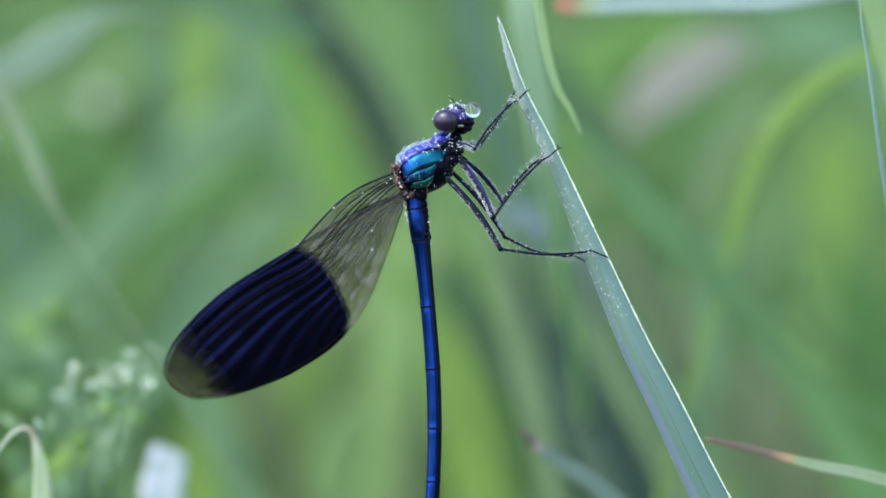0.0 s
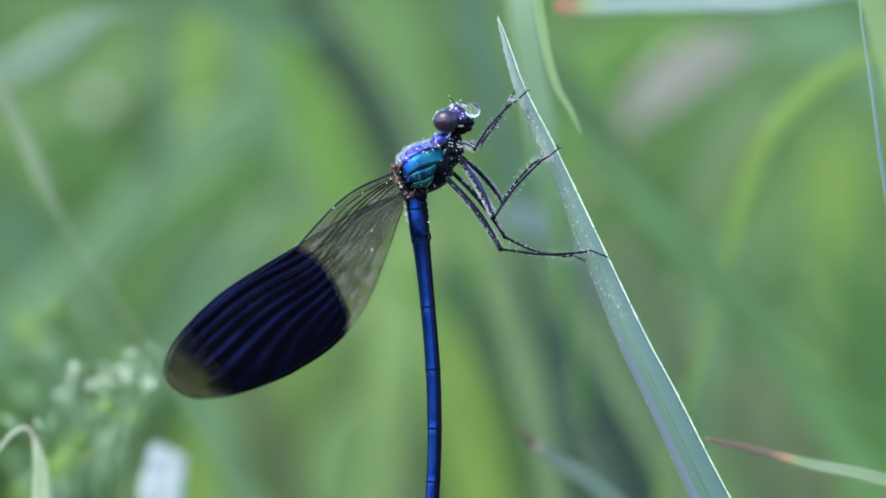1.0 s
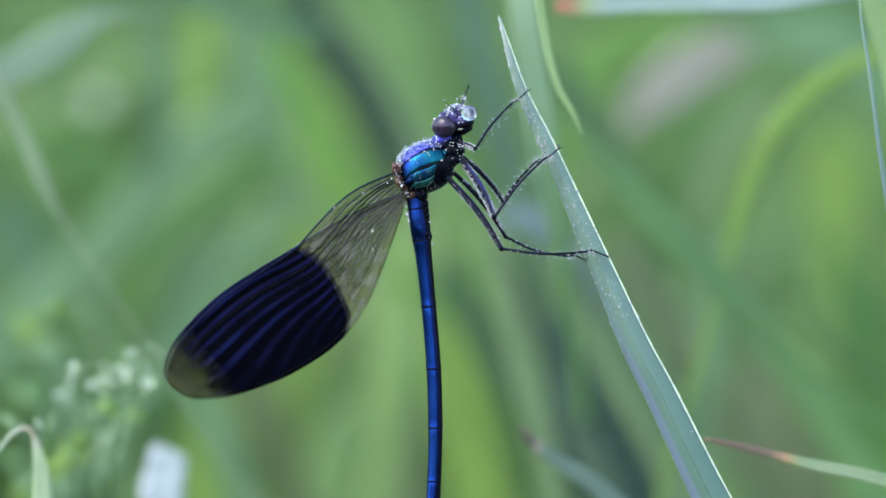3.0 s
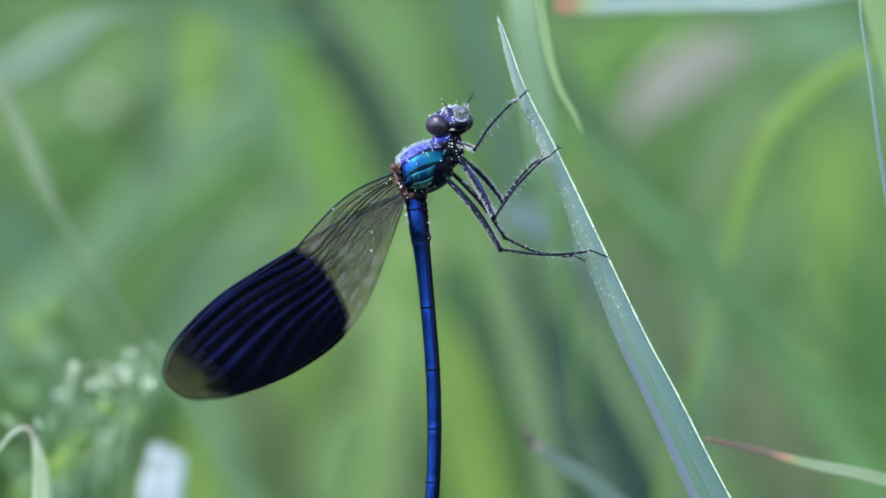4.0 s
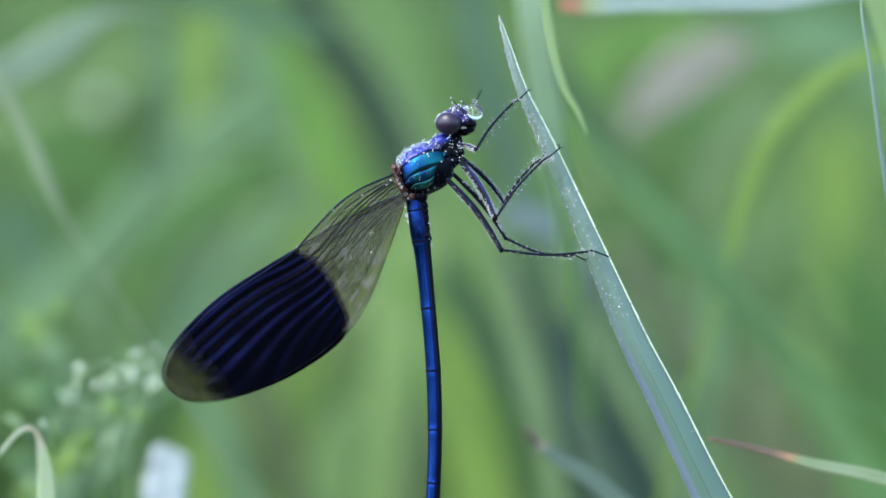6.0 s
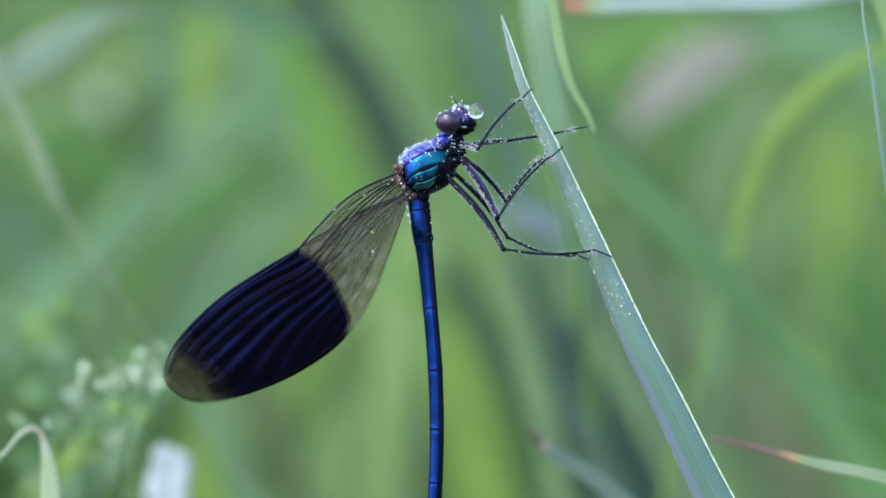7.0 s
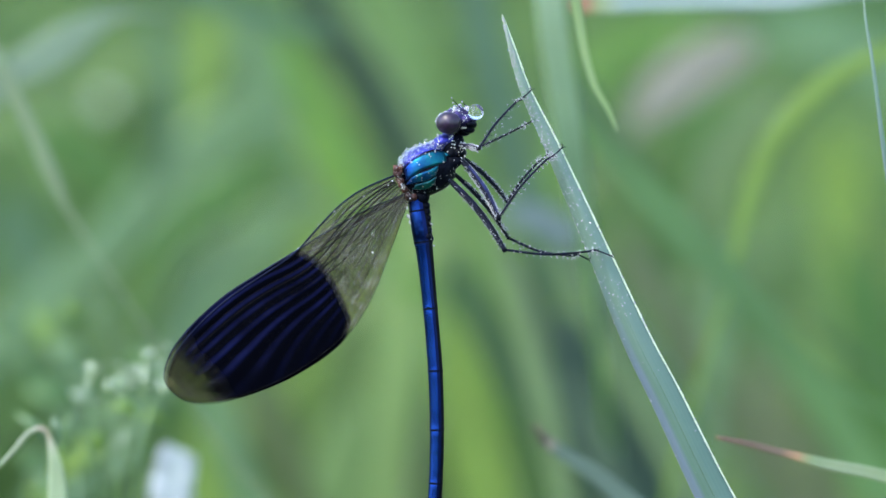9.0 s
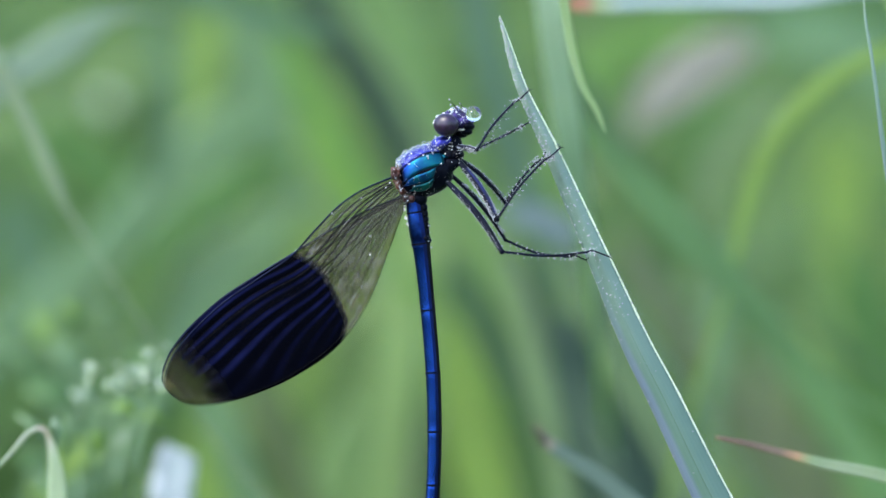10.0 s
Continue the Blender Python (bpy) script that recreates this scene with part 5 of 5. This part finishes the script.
WINGS = []
_rw = random.Random(4)
for nm, dp, tn, st, lb in (("forewing", -0.55, 0.6, 0.93, "near forewing, clear at the root with a dark blue band"),
                           ("hindwing", -0.25, 0.0, 1.0, "hindwing, clear at the root with a dark blue band"),
                           ("hindwing", 0.25, -0.3, 0.99, "hindwing, clear at the root with a dark blue band"),
                           ("forewing", 0.55, 1.0, 0.95, "forewing, clear at the root with a dark blue band")):
    WINGS.append(wing(nm, dp, tn, st, lb, _rw))
for x, z, r in ((-7.42, 501.67, 0.16), (-11.27, 503.97, 0.1), (-7.42, 499.77, 0.08), (-5.41, 507.07, 0.09), (-5.81, 506.61, 0.07), (-14.95, 500.23, 0.08), (-8.28, 505.52, 0.06), (-12.88, 502.64, 0.06)):
    w_ob, w_rest = WINGS[0]
    droplet(w_ob, w_rest.inverted() @ rel((x, -1.0, z)), r * MM)

# head in its own space: x forward, y away to the far side, z up; millimetres
def build_head():
    rnd = random.Random(17)
    bm = bmesh.new()
    blob(bm, (0, 0, 0.1 * MM), (1.15 * MM, 1.75 * MM, 1.05 * MM), None, 20, 12, 0.9)
    blob(bm, (0.1 * MM, 0, 0.72 * MM), (1.15 * MM, 1.45 * MM, 0.85 * MM), None, 16, 10)
    blob(bm, (0.85 * MM, 0, 0.25 * MM), (0.75 * MM, 1.15 * MM, 0.6 * MM), None, 16, 10, 0.8)
    blob(bm, (-0.75 * MM, 0, -0.3 * MM), (0.6 * MM, 0.9 * MM, 0.8 * MM))
    for x, y, z, r in ((0.15, -0.5, 1.35, 0.3), (0.15, 0.5, 1.35, 0.3), (0.55, 0, 1.3, 0.28), (0.95, -0.5, 0.85, 0.4), (0.95, 0.5, 0.85, 0.4), (-0.5, -0.9, 1.0, 0.42), (-0.5, 0.9, 1.0, 0.42), (1.45, -0.4, 0.3, 0.35), (1.45, 0.4, 0.3, 0.35), (-0.6, 0, 1.05, 0.4), (-0.95, -0.75, 0.85, 0.5), (-0.95, 0.75, 0.85, 0.5), (-1.05, 0, 0.7, 0.5)):
        blob(bm, (x * MM, y * MM, z * MM), (r * MM, r * 0.85 * MM, r * 0.75 * MM), None, 10, 7)
    head = part("head", bm, HEAD_SHELL, fly, "violet-black head beaded with dew")
    for y in (-1, 1):
        bm = blob(bmesh.new(), (-0.42 * MM, 1.75 * y * MM, -0.12 * MM), (1.32 * MM, 1.0 * MM, 1.14 * MM), None, 24, 16)
        part("eye", bm, EYE_SHELL, head, "large glossy purple-brown eye")
        pts = [Vector(p) * MM for p in spline([(0.55, 0.5 * y, 0.8), (0.45, 0.75 * y, 1.25), (0.1, 0.95 * y, 1.9), (-0.35, 1.1 * y, 2.35)], 10)]
        part("antenna", tube(bmesh.new(), pts, [(0.09 - 0.007 * i) * MM for i in range(11)], 6), BLACK, head)
    bm = bmesh.new()
    blob(bm, (1.35 * MM, 0, -0.25 * MM), (0.5 * MM, 0.95 * MM, 0.45 * MM), None, 14, 8)
    blob(bm, (1.05 * MM, 0, -0.8 * MM), (0.6 * MM, 0.85 * MM, 0.4 * MM), None, 14, 8)
    blob(bm, (0.5 * MM, 0, -1.0 * MM), (0.7 * MM, 0.7 * MM, 0.45 * MM), None, 14, 8)
    part("mouthparts", bm, BLACK, head)
    bm = bmesh.new()
    for y in (-1, 1):
        blob(bm, (0.85 * MM, 0.85 * y * MM, -0.62 * MM), (0.42 * MM, 0.22 * MM, 0.11 * MM), None, 10, 6)
    part("jaw_stripe", bm, PALE_LIP, head, "pale jaw base")
    droplet(head, Vector((2.15, -0.65, 0.98)) * MM, 0.83 * MM, 0.95, "large clear dew drop on the forehead")
    for _ in range(52):
        n = Vector((rnd.gauss(0, 1), rnd.gauss(0, 1), abs(rnd.gauss(0, 1)) + 0.15)).normalized()
        r = rnd.choice((0.08, 0.11, 0.15, 0.19)) * MM
        droplet(head, Vector((0.1 + n.x * 1.17, n.y * 1.47, 0.72 + n.z * 0.87)) * MM + n * r * 0.6, r)
    for _ in range(58):
        n = Vector((rnd.gauss(-1.0, 0.5), rnd.gauss(0.25, 0.3), rnd.gauss(0.7, 0.6))).normalized()
        r = rnd.choice((0.05, 0.07, 0.1)) * MM
        droplet(head, Vector((-0.42 + n.x * 1.33, -1.75 + n.y * 1.0, -0.12 + n.z * 1.15)) * MM + n * r * 0.6, r)
    for _ in range(24):
        n = Vector((abs(rnd.gauss(0.5, 1)), rnd.gauss(-0.4, 0.9), rnd.gauss(0, 1))).normalized()
        r = rnd.choice((0.04, 0.06, 0.08)) * MM
        droplet(head, Vector((0.85 + n.x * 0.76, n.y * 1.16, 0.25 + n.z * 0.61)) * MM + n * r * 0.6, r)
    for p in ((-0.4, -1.0, 2.45), (-0.3, -0.9, 1.95), (-0.1, 0.9, 2.1), (0.2, -0.8, 1.6)):
        droplet(head, Vector(p) * MM, 0.08 * MM)
    return head


HEAD = build_head()


# legs: two rigid pieces each, along their own x axis
def build_leg(name, length_f, length_t, r_f, r_t, bow, tarsus, hairs, seed, stripe, label):
    rnd = random.Random(seed)
    n = 14
    pts = [Vector((length_f * i / n, 0.05 * length_f * math.sin(math.pi * i / n), 0)) * MM for i in range(n + 1)]
    rr = [r_f * (0.8 + 0.5 * math.sin(math.pi * min(1, (i / n) * 0.8 + 0.15))) * MM for i in range(n + 1)]
    femur = part(name, tube(bmesh.new(), pts, rr, 9), LEG, fly, label)
    if stripe:
        # the thigh's sheen is laid on as a raised violet-blue line
        line = [p + Vector((0, 0.25 * r_f * MM, 0.72 * r)) for p, r in zip(pts, rr)][2:-1]
        part("stripe", tube(bmesh.new(), line, [r * (0.25 + 0.3 * math.sin(math.pi * (i + 1) / 13)) for i, r in enumerate(rr[2:-1])], 7), LEG_BLUE, femur, "violet-blue sheen along the thigh")
    part("knee", blob(bmesh.new(), (length_f * MM, 0, 0), [r_f * 1.1 * MM] * 3, None, 9, 7), BLACK, femur)
    ctrl = [(0, 0, 0), (length_t * 0.4, bow, 0), (length_t * 0.78, bow * 0.8 + tarsus * 0.6, 0), (length_t * 0.86, tarsus * 0.7 + bow * 0.3, 0), (length_t, 0, 0)]
    path = [Vector(p) for p in spline(ctrl, 24)]
    rr = [(r_t * (1.15 - 0.5 * i / 24) if i < 19 else r_t * 0.62) * MM for i in range(25)]
    tibia = part("shin", tube(bmesh.new(), [p * MM for p in path], rr, 8), LEG, fly, "thin dark bristly shin and foot")
    for y in (0.18, -0.14):
        claw = [path[-1] + Vector(p) for p in ((0, 0, 0), (0.22, y, 0), (0.30, y * 2.2, 0))]
        part("claw", tube(bmesh.new(), [c * MM for c in claw], [0.05 * MM, 0.04 * MM, 0.015 * MM], 5), BLACK, tibia)
    hair, dew = bmesh.new(), bmesh.new()
    for k in range(hairs):
        i = 1 + int(19 * (k + rnd.random()) / hairs)
        p = path[min(i, 22)]
        s = 1 if k % 2 else -1
        ln = rnd.uniform(0.28, 0.68)
        if bow < 0:
            ln *= 0.6
        if bow > 0.7 and s < 0 and i < 12:
            ln *= 2.1
        e = p + Vector((0.30 * ln, s * ln * 0.85, rnd.uniform(-0.35, 0.35)))
        tube(hair, [p * MM, (p * 0.5 + e * 0.5) * MM, e * MM], [0.028 * MM, 0.02 * MM, 0.01 * MM], 4)
        if rnd.random() < 0.9:
            blob(dew, e * MM, [rnd.uniform(0.045, 0.08) * MM] * 3, None, 8, 6)
        if rnd.random() < 0.6:
            blob(dew, (p * 0.55 + e * 0.45) * MM, [rnd.uniform(0.04, 0.07) * MM] * 3, None, 8, 6)
    fh, fd = bmesh.new(), bmesh.new()
    for k in range(int(hairs * 5.5)):
        x = length_f * (0.12 + 0.85 * rnd.random())
        s = 1 if k % 2 else -1
        mid = 0.05 * length_f * math.sin(math.pi * x / length_f)
        e = Vector((x + 0.15, mid + s * (r_f + rnd.uniform(0.02, 0.14)), rnd.uniform(-0.3, 0.1)))
        tube(fh, [Vector((x, mid + s * r_f * 0.7, 0)) * MM, e * MM], [0.022 * MM, 0.01 * MM], 4)
        if rnd.random() < 0.55:
            blob(fd, e * MM, [rnd.uniform(0.035, 0.07) * MM] * 3, None, 7, 5)
        if rnd.random() < 0.85:
            blob(fd, Vector((x, mid + s * r_f * rnd.uniform(0.3, 1.15), r_f * rnd.uniform(0.2, 0.9))) * MM, [rnd.uniform(0.03, 0.062) * MM] * 3, None, 7, 5)
    part("bristles", fh, LEG, femur)
    part("dew", fd, FINE_DEW, femur, "fine beads of dew")
    part("bristles", hair, LEG, tibia)
    part("dew", dew, FINE_DEW, tibia, "fine beads of dew")
    return femur, tibia


LEGS = {
    # hip, knee, foot (at rest), bow, tarsus drop, bristles
    "near_fore": ((1.26, -0.80, 510.73), (3.19, -3.40, 510.09), (8.53, 0.90, 516.08), 0.75, 0.0, 36),
    "near_mid": ((1.61, -0.90, 509.24), (5.08, -2.60, 503.14), (11.76, 0.90, 510.26), 0.5, 0.0, 84),
    "far_mid": ((1.73, 0.90, 509.51), (6.08, 3.00, 504.81), (10.28, 1.60, 509.58), 0.3, 0.0, 40),
    "near_hind": ((0.29, -0.90, 507.29), (5.82, -2.80, 500.00), (16.71, 0.90, 499.19), -0.25, 0.9, 40),
    "far_hind": ((0.92, 0.90, 507.84), (6.31, 2.60, 501.22), (14.37, 1.60, 498.85), -0.55, 0.5, 56),
}
FAR_FORE = ((1.27, 0.80, 510.54), 5.4, 7.9)


def flat(v):
    return Vector(v) * MM


JOINTS = {}
for i, (key, (hip, knee, foot, bow, tarsus, hairs)) in enumerate(LEGS.items()):
    lf, lt = (Vector(knee) - Vector(hip)).length, (Vector(foot) - Vector(knee)).length
    nm = key.split("_")[1] + "leg" if "mid" not in key else "middle_leg"
    thick = {"near_fore": 0.17, "near_mid": 0.28, "far_mid": 0.2, "near_hind": 0.27, "far_hind": 0.2}[key]
    JOINTS[key] = (*build_leg(nm, lf, lt, thick, 0.13, bow, tarsus, hairs, 30 + i, key == "near_mid", "slender black bristly leg gripping the blade"), lf, lt)
JOINTS["far_fore"] = (*build_leg("foreleg", FAR_FORE[1], FAR_FORE[2], 0.17, 0.125, -0.4, 0.0, 40, 40, False, "slender black foreleg that wipes the head"), FAR_FORE[1], FAR_FORE[2])


def bend(hip, foot, lf, lt, hint):
    """Poses of the two pieces of a leg between hip and foot, its knee towards hint; all in the damselfly's space, millimetres."""
    way = foot - hip
    d = min(max(way.length, abs(lf - lt) + 0.05), (lf + lt) * 0.999)
    way.normalize()
    side = (hint - way * hint.dot(way)).normalized()
    a = (lf * lf - lt * lt + d * d) / (2 * d)
    knee = hip + way * a + side * math.sqrt(max(lf * lf - a * a, 0.0))
    end = hip + way * d
    out = []
    across = way.cross(side).normalized()
    if across.y > 0:
        across = -across
    for p, q in ((hip, knee), (knee, end)):
        x = (q - p).normalized()
        z = (across - x * across.dot(x)).normalized()
        m = Matrix((x, z.cross(x), z)).transposed().to_4x4()
        m.translation = p * MM
        out.append(m)
    return out


# ---------------------------------------------------------------- what moves
def at_time(rows, t):
    """Values between rows of (seconds, values...), eased."""
    for a, b in zip(rows, rows[1:]):
        if t <= b[0]:
            f = (t - a[0]) / (b[0] - a[0])
            f = f * f * (3 - 2 * f)
            return [p + (q - p) * f for p, q in zip(a[1:], b[1:])]
    return list(rows[-1][1:])


UNIT = 0.0575      # millimetres to which the sway amounts below are counted
PERCH_SWAY = [(0, 0), (1, 0), (1.5, 1.3), (2.5, 1.5), (4, 0), (4.5, -2), (5, -2.2), (5.5, -0.5), (6.25, 3), (7, 6), (7.5, 8.5), (8, 7.2), (8.5, 9), (9, 7.5), (9.5, 7), (10, 3)]
BODY_SHIFT = [(0, 0, 0), (1, 0, 0), (1.5, 0.7, 0), (2.5, 1.5, 0.5), (4, -0.3, -1), (4.5, -2.5, -3), (5, -3, -4), (5.5, -1.3, -3), (6.25, 1.5, -2), (7, 4, -1.5), (7.5, 6.5, -0.8),
              (8, 4.7, -1.7), (8.5, 6, -2.5), (9, 4.2, -3), (9.5, 3.5, -4.8), (10, 0, -6.2)]
WING_OPEN = [(0, 13), (2.5, 12.5), (4, 11), (5, 9), (7, 7), (8, 5.5), (9, 3), (10, 0.5)]
# head: yaw towards the near side, pitch, roll of its crown to the near side, shift x, z in body millimetres
HEAD_TURN = [(0, 28, 0, -2, 0, 0), (1.3, 28, 0, 0, 0, 0), (1.5, 28, 0, 8, 0, -0.05), (1.7, 28, 0, 20, 0.05, -0.15), (2.1, 28, 0, 22, 0.1, -0.2), (2.5, 30, 0, 18, 0.1, -0.1), (2.7, 32, 0, 18, 0, -0.1),
             (3.3, 38, 0, 14, -0.2, -0.1), (3.8, 46, 2, 12, -0.4, -0.1), (4.0, 48, 4, 8, -0.45, -0.1), (4.3, 28, 0, 4, -0.1, 0), (4.6, 32, 0, 20, -0.1, -0.1), (4.8, 46, -24, 8, -0.5, 0.1),
             (5.0, 58, -30, 8, -0.7, 0.1), (5.2, 62, -26, 6, -0.75, 0.1), (5.3, 56, -12, 5, -0.7, 0), (5.5, 25, 0, 26, 0.2, -0.25), (5.7, 25, 0, 6, 0.2, -0.1), (6.2, 25, 0, 2, 0.1, 0),
             (6.8, 25, 0, 0, 0, 0), (10, 25, 0, 0, 0, 0)]
# the far foreleg's foot (x, y, z) and the way its knee points (x, y, z)
WIPE = [(0, *(7.50, 1.60, 516.34), 0.3, 1, -0.2), (1.2, *(7.50, 1.60, 516.34), 0.3, 1, -0.2), (1.3, *(7.00, 2.50, 516.84), 0.2, 1, -0.1), (1.4, *(6.03, 3.50, 517.92), -0.1, 1, 0), (1.5, *(4.66, 5.00, 518.69), -0.4, 1, 0),
        (1.6, *(2.56, 5.00, 516.83), -0.4, 1, 0), (1.75, *(2.45, 5.00, 516.48), -0.3, 1, -0.1), (2.0, *(3.03, 5.00, 516.36), 0.5, 1, -0.3), (2.15, *(3.03, 5.00, 516.36), 0.6, 0.9, -0.3), (2.3, *(3.32, 5.00, 516.13), 0.4, 1, -0.2),
        (2.5, *(2.04, 5.00, 516.59), -0.3, 1, 0), (2.7, *(2.21, 5.00, 516.77), -0.3, 1, 0), (3.3, *(2.79, 5.00, 516.48), -0.2, 1, 0), (3.8, *(2.33, 5.00, 516.36), -0.3, 1, 0), (4.0, *(3.03, 5.00, 515.89), -0.3, 1, 0),
        (4.1, *(3.84, 5.00, 516.24), -0.3, 1, 0), (4.3, *(4.19, 5.00, 516.94), -0.4, 1, 0), (4.5, *(2.33, 5.00, 516.59), -0.3, 1, 0), (4.6, *(2.10, 5.00, 516.48), -0.3, 1, 0), (4.8, *(3.14, 4.40, 515.99), 0.2, 1, -0.1),
        (4.9, *(3.14, 4.40, 515.99), 0.6, 0.8, 0), (5.0, *(2.91, 4.40, 515.87), 0.75, -0.8, 0.05), (5.1, *(3.26, 4.40, 515.17), 0.8, -0.6, 0), (5.2, *(5.08, 1.60, 513.62), 0.8, 0.7, -0.2), (5.3, *(5.89, 1.80, 514.21), 0.6, 1, -0.3),
        (5.5, *(4.54, 5.00, 517.81), -0.4, 1, 0), (5.7, *(3.14, 5.00, 516.24), -0.3, 1, 0), (6.0, *(3.84, 5.00, 516.36), -0.1, 1, 0), (6.4, *(9.02, 2.40, 514.52), 0.3, 1, -0.2), (6.8, *(13.41, 2.20, 512.66), 0.2, 1, -0.15),
        (7.0, *(14.22, 2.20, 512.55), 0.2, 1, -0.15), (7.5, *(14.34, 2.20, 512.43), 0.2, 1, -0.15), (7.8, *(13.76, 2.20, 512.43), 0.2, 1, -0.15), (8.0, *(13.30, 2.20, 512.37), 0.2, 1, -0.15), (8.2, *(12.37, 2.00, 512.25), 0.2, 1, -0.15),
        (8.4, *(10.05, 1.80, 512.07), 0.2, 1, -0.2), (8.5, *(8.95, 1.60, 513.05), 0.1, 1, -0.1), (8.6, *(8.89, 1.60, 513.16), 0.1, 1, -0.1), (9.0, *(8.83, 1.60, 513.16), 0.1, 1, -0.1), (10, *(8.72, 1.60, 512.99), 0.1, 1, -0.1)]
GUST = [(0, 0), (4, 0), (5, 0.08), (5.5, 0.18), (6.25, 0.35), (7, 0.55), (7.5, 0.78), (8, 0.92), (8.5, 0.97), (9, 1.0), (9.5, 1.0), (10, 0.98)]
DROOP = [(0, 0), (2.5, 1), (4, 3), (5.5, 7), (6.25, 13), (7, 24), (7.5, 38), (8, 42), (8.5, 44), (9, 62), (9.5, 62), (10, 42)]
SWAY = {"wide": 40, "brown_left": 23, "curl": 28, "umbel": 30, "white": 18, "brown_right": 20, "top": 26, "right": 7, "added_seed_head": 12, "pale_stalk": 18, "stalk_leaf": 18, "slant": 18,
        "arch": 12, "light_mid": 20, "light_two": 16, "dark_low": 15, "dark_upper": 14, "blue_low": 16, "dull_weed": 16}
SWAY.update({key: 12 if path[0][1] < 160 else 8 for key, path, *_ in BACK if key not in SWAY})


def lean_rows(ob, rows, height):
    """The pose of a plant that leans about its foot so that its top goes aside by the given amounts."""
    base = ob.location.copy()
    return [(t, Matrix.Translation(base) @ Matrix.Rotation(dx * UNIT * MM / height, 4, "Y")) for t, dx in rows]


def motions():
    walk(perch, lean_rows(perch, PERCH_SWAY, 0.5))
    foot_base = Matrix.Translation(PERCH_FOOT)
    for key, dx in SWAY.items():
        scale = 1 + B[key].location.y / 0.4
        walk(B[key], lean_rows(B[key], [(t, g * dx * scale) for t, g in GUST], 0.5))
    walk(B["hanging"], lean_rows(B["hanging"], DROOP, 0.5))
    walk(fly, [(t, Matrix.Translation(CENTRE * MM + Vector((x, 0, z)) * UNIT * MM)) for t, x, z in BODY_SHIFT])
    for ob, rest in WINGS:
        rows = []
        for t, a in WING_OPEN:
            rows.append((t, rest @ Matrix.Rotation(radians(a), 4, "Z")))
        walk(ob, rows)
    rows = []
    neck = rel(HEAD_PLACE)
    for t, yaw, pitch, roll, x, z in HEAD_TURN:
        turn = Matrix.Rotation(radians(-yaw), 4, "Z") @ Matrix.Rotation(radians(pitch), 4, "Y") @ Matrix.Rotation(radians(roll), 4, "X")
        rows.append((t, Matrix.Translation(neck + Vector((x, 0, z)) * MM) @ turn))
    walk(HEAD, rows)
    times = sorted({round(t, 3) for t, *_ in BODY_SHIFT} | {0.5, 3.2, 6.0, 6.6})
    for key, (hip, knee, foot, *_) in LEGS.items():
        femur, shin, lf, lt = JOINTS[key]
        h, k, f = Vector(hip) - CENTRE, Vector(knee) - CENTRE, Vector(foot)
        pair = ([], [])
        for t in times:
            sx, = at_time(PERCH_SWAY, t)
            bx, bz = at_time(BODY_SHIFT, t)
            lean = foot_base @ Matrix.Rotation(sx * UNIT * MM / 0.5, 4, "Y") @ foot_base.inverted()
            now = (lean @ (f * MM)) / MM - CENTRE - Vector((bx, 0, bz)) * UNIT
            for rows, m in zip(pair, bend(h, now, lf, lt, k - h)):
                rows.append((t, m))
        walk(femur, pair[0])
        walk(shin, pair[1])
    femur, shin, lf, lt = JOINTS["far_fore"]
    pair = ([], [])
    for i in range(101):
        t = i / 10
        x, y, z, kx, ky, kz = at_time(WIPE, t)
        sx, = at_time(PERCH_SWAY, t)
        bx, bz = at_time(BODY_SHIFT, t)
        now = Vector((x, y, z)) - CENTRE
        if t < 1.25 or t > 8.55:
            now += Vector((sx - bx, 0, -bz)) * UNIT
        for rows, m in zip(pair, bend(Vector(FAR_FORE[0]) - CENTRE, now, lf, lt, Vector((kx, ky, kz)))):
            rows.append((t, m))
    walk(femur, pair[0])
    walk(shin, pair[1])


PERCH_FOOT = perch.location.copy()
HEAD_PLACE = (1.42, 0.00, 513.08)
motions()
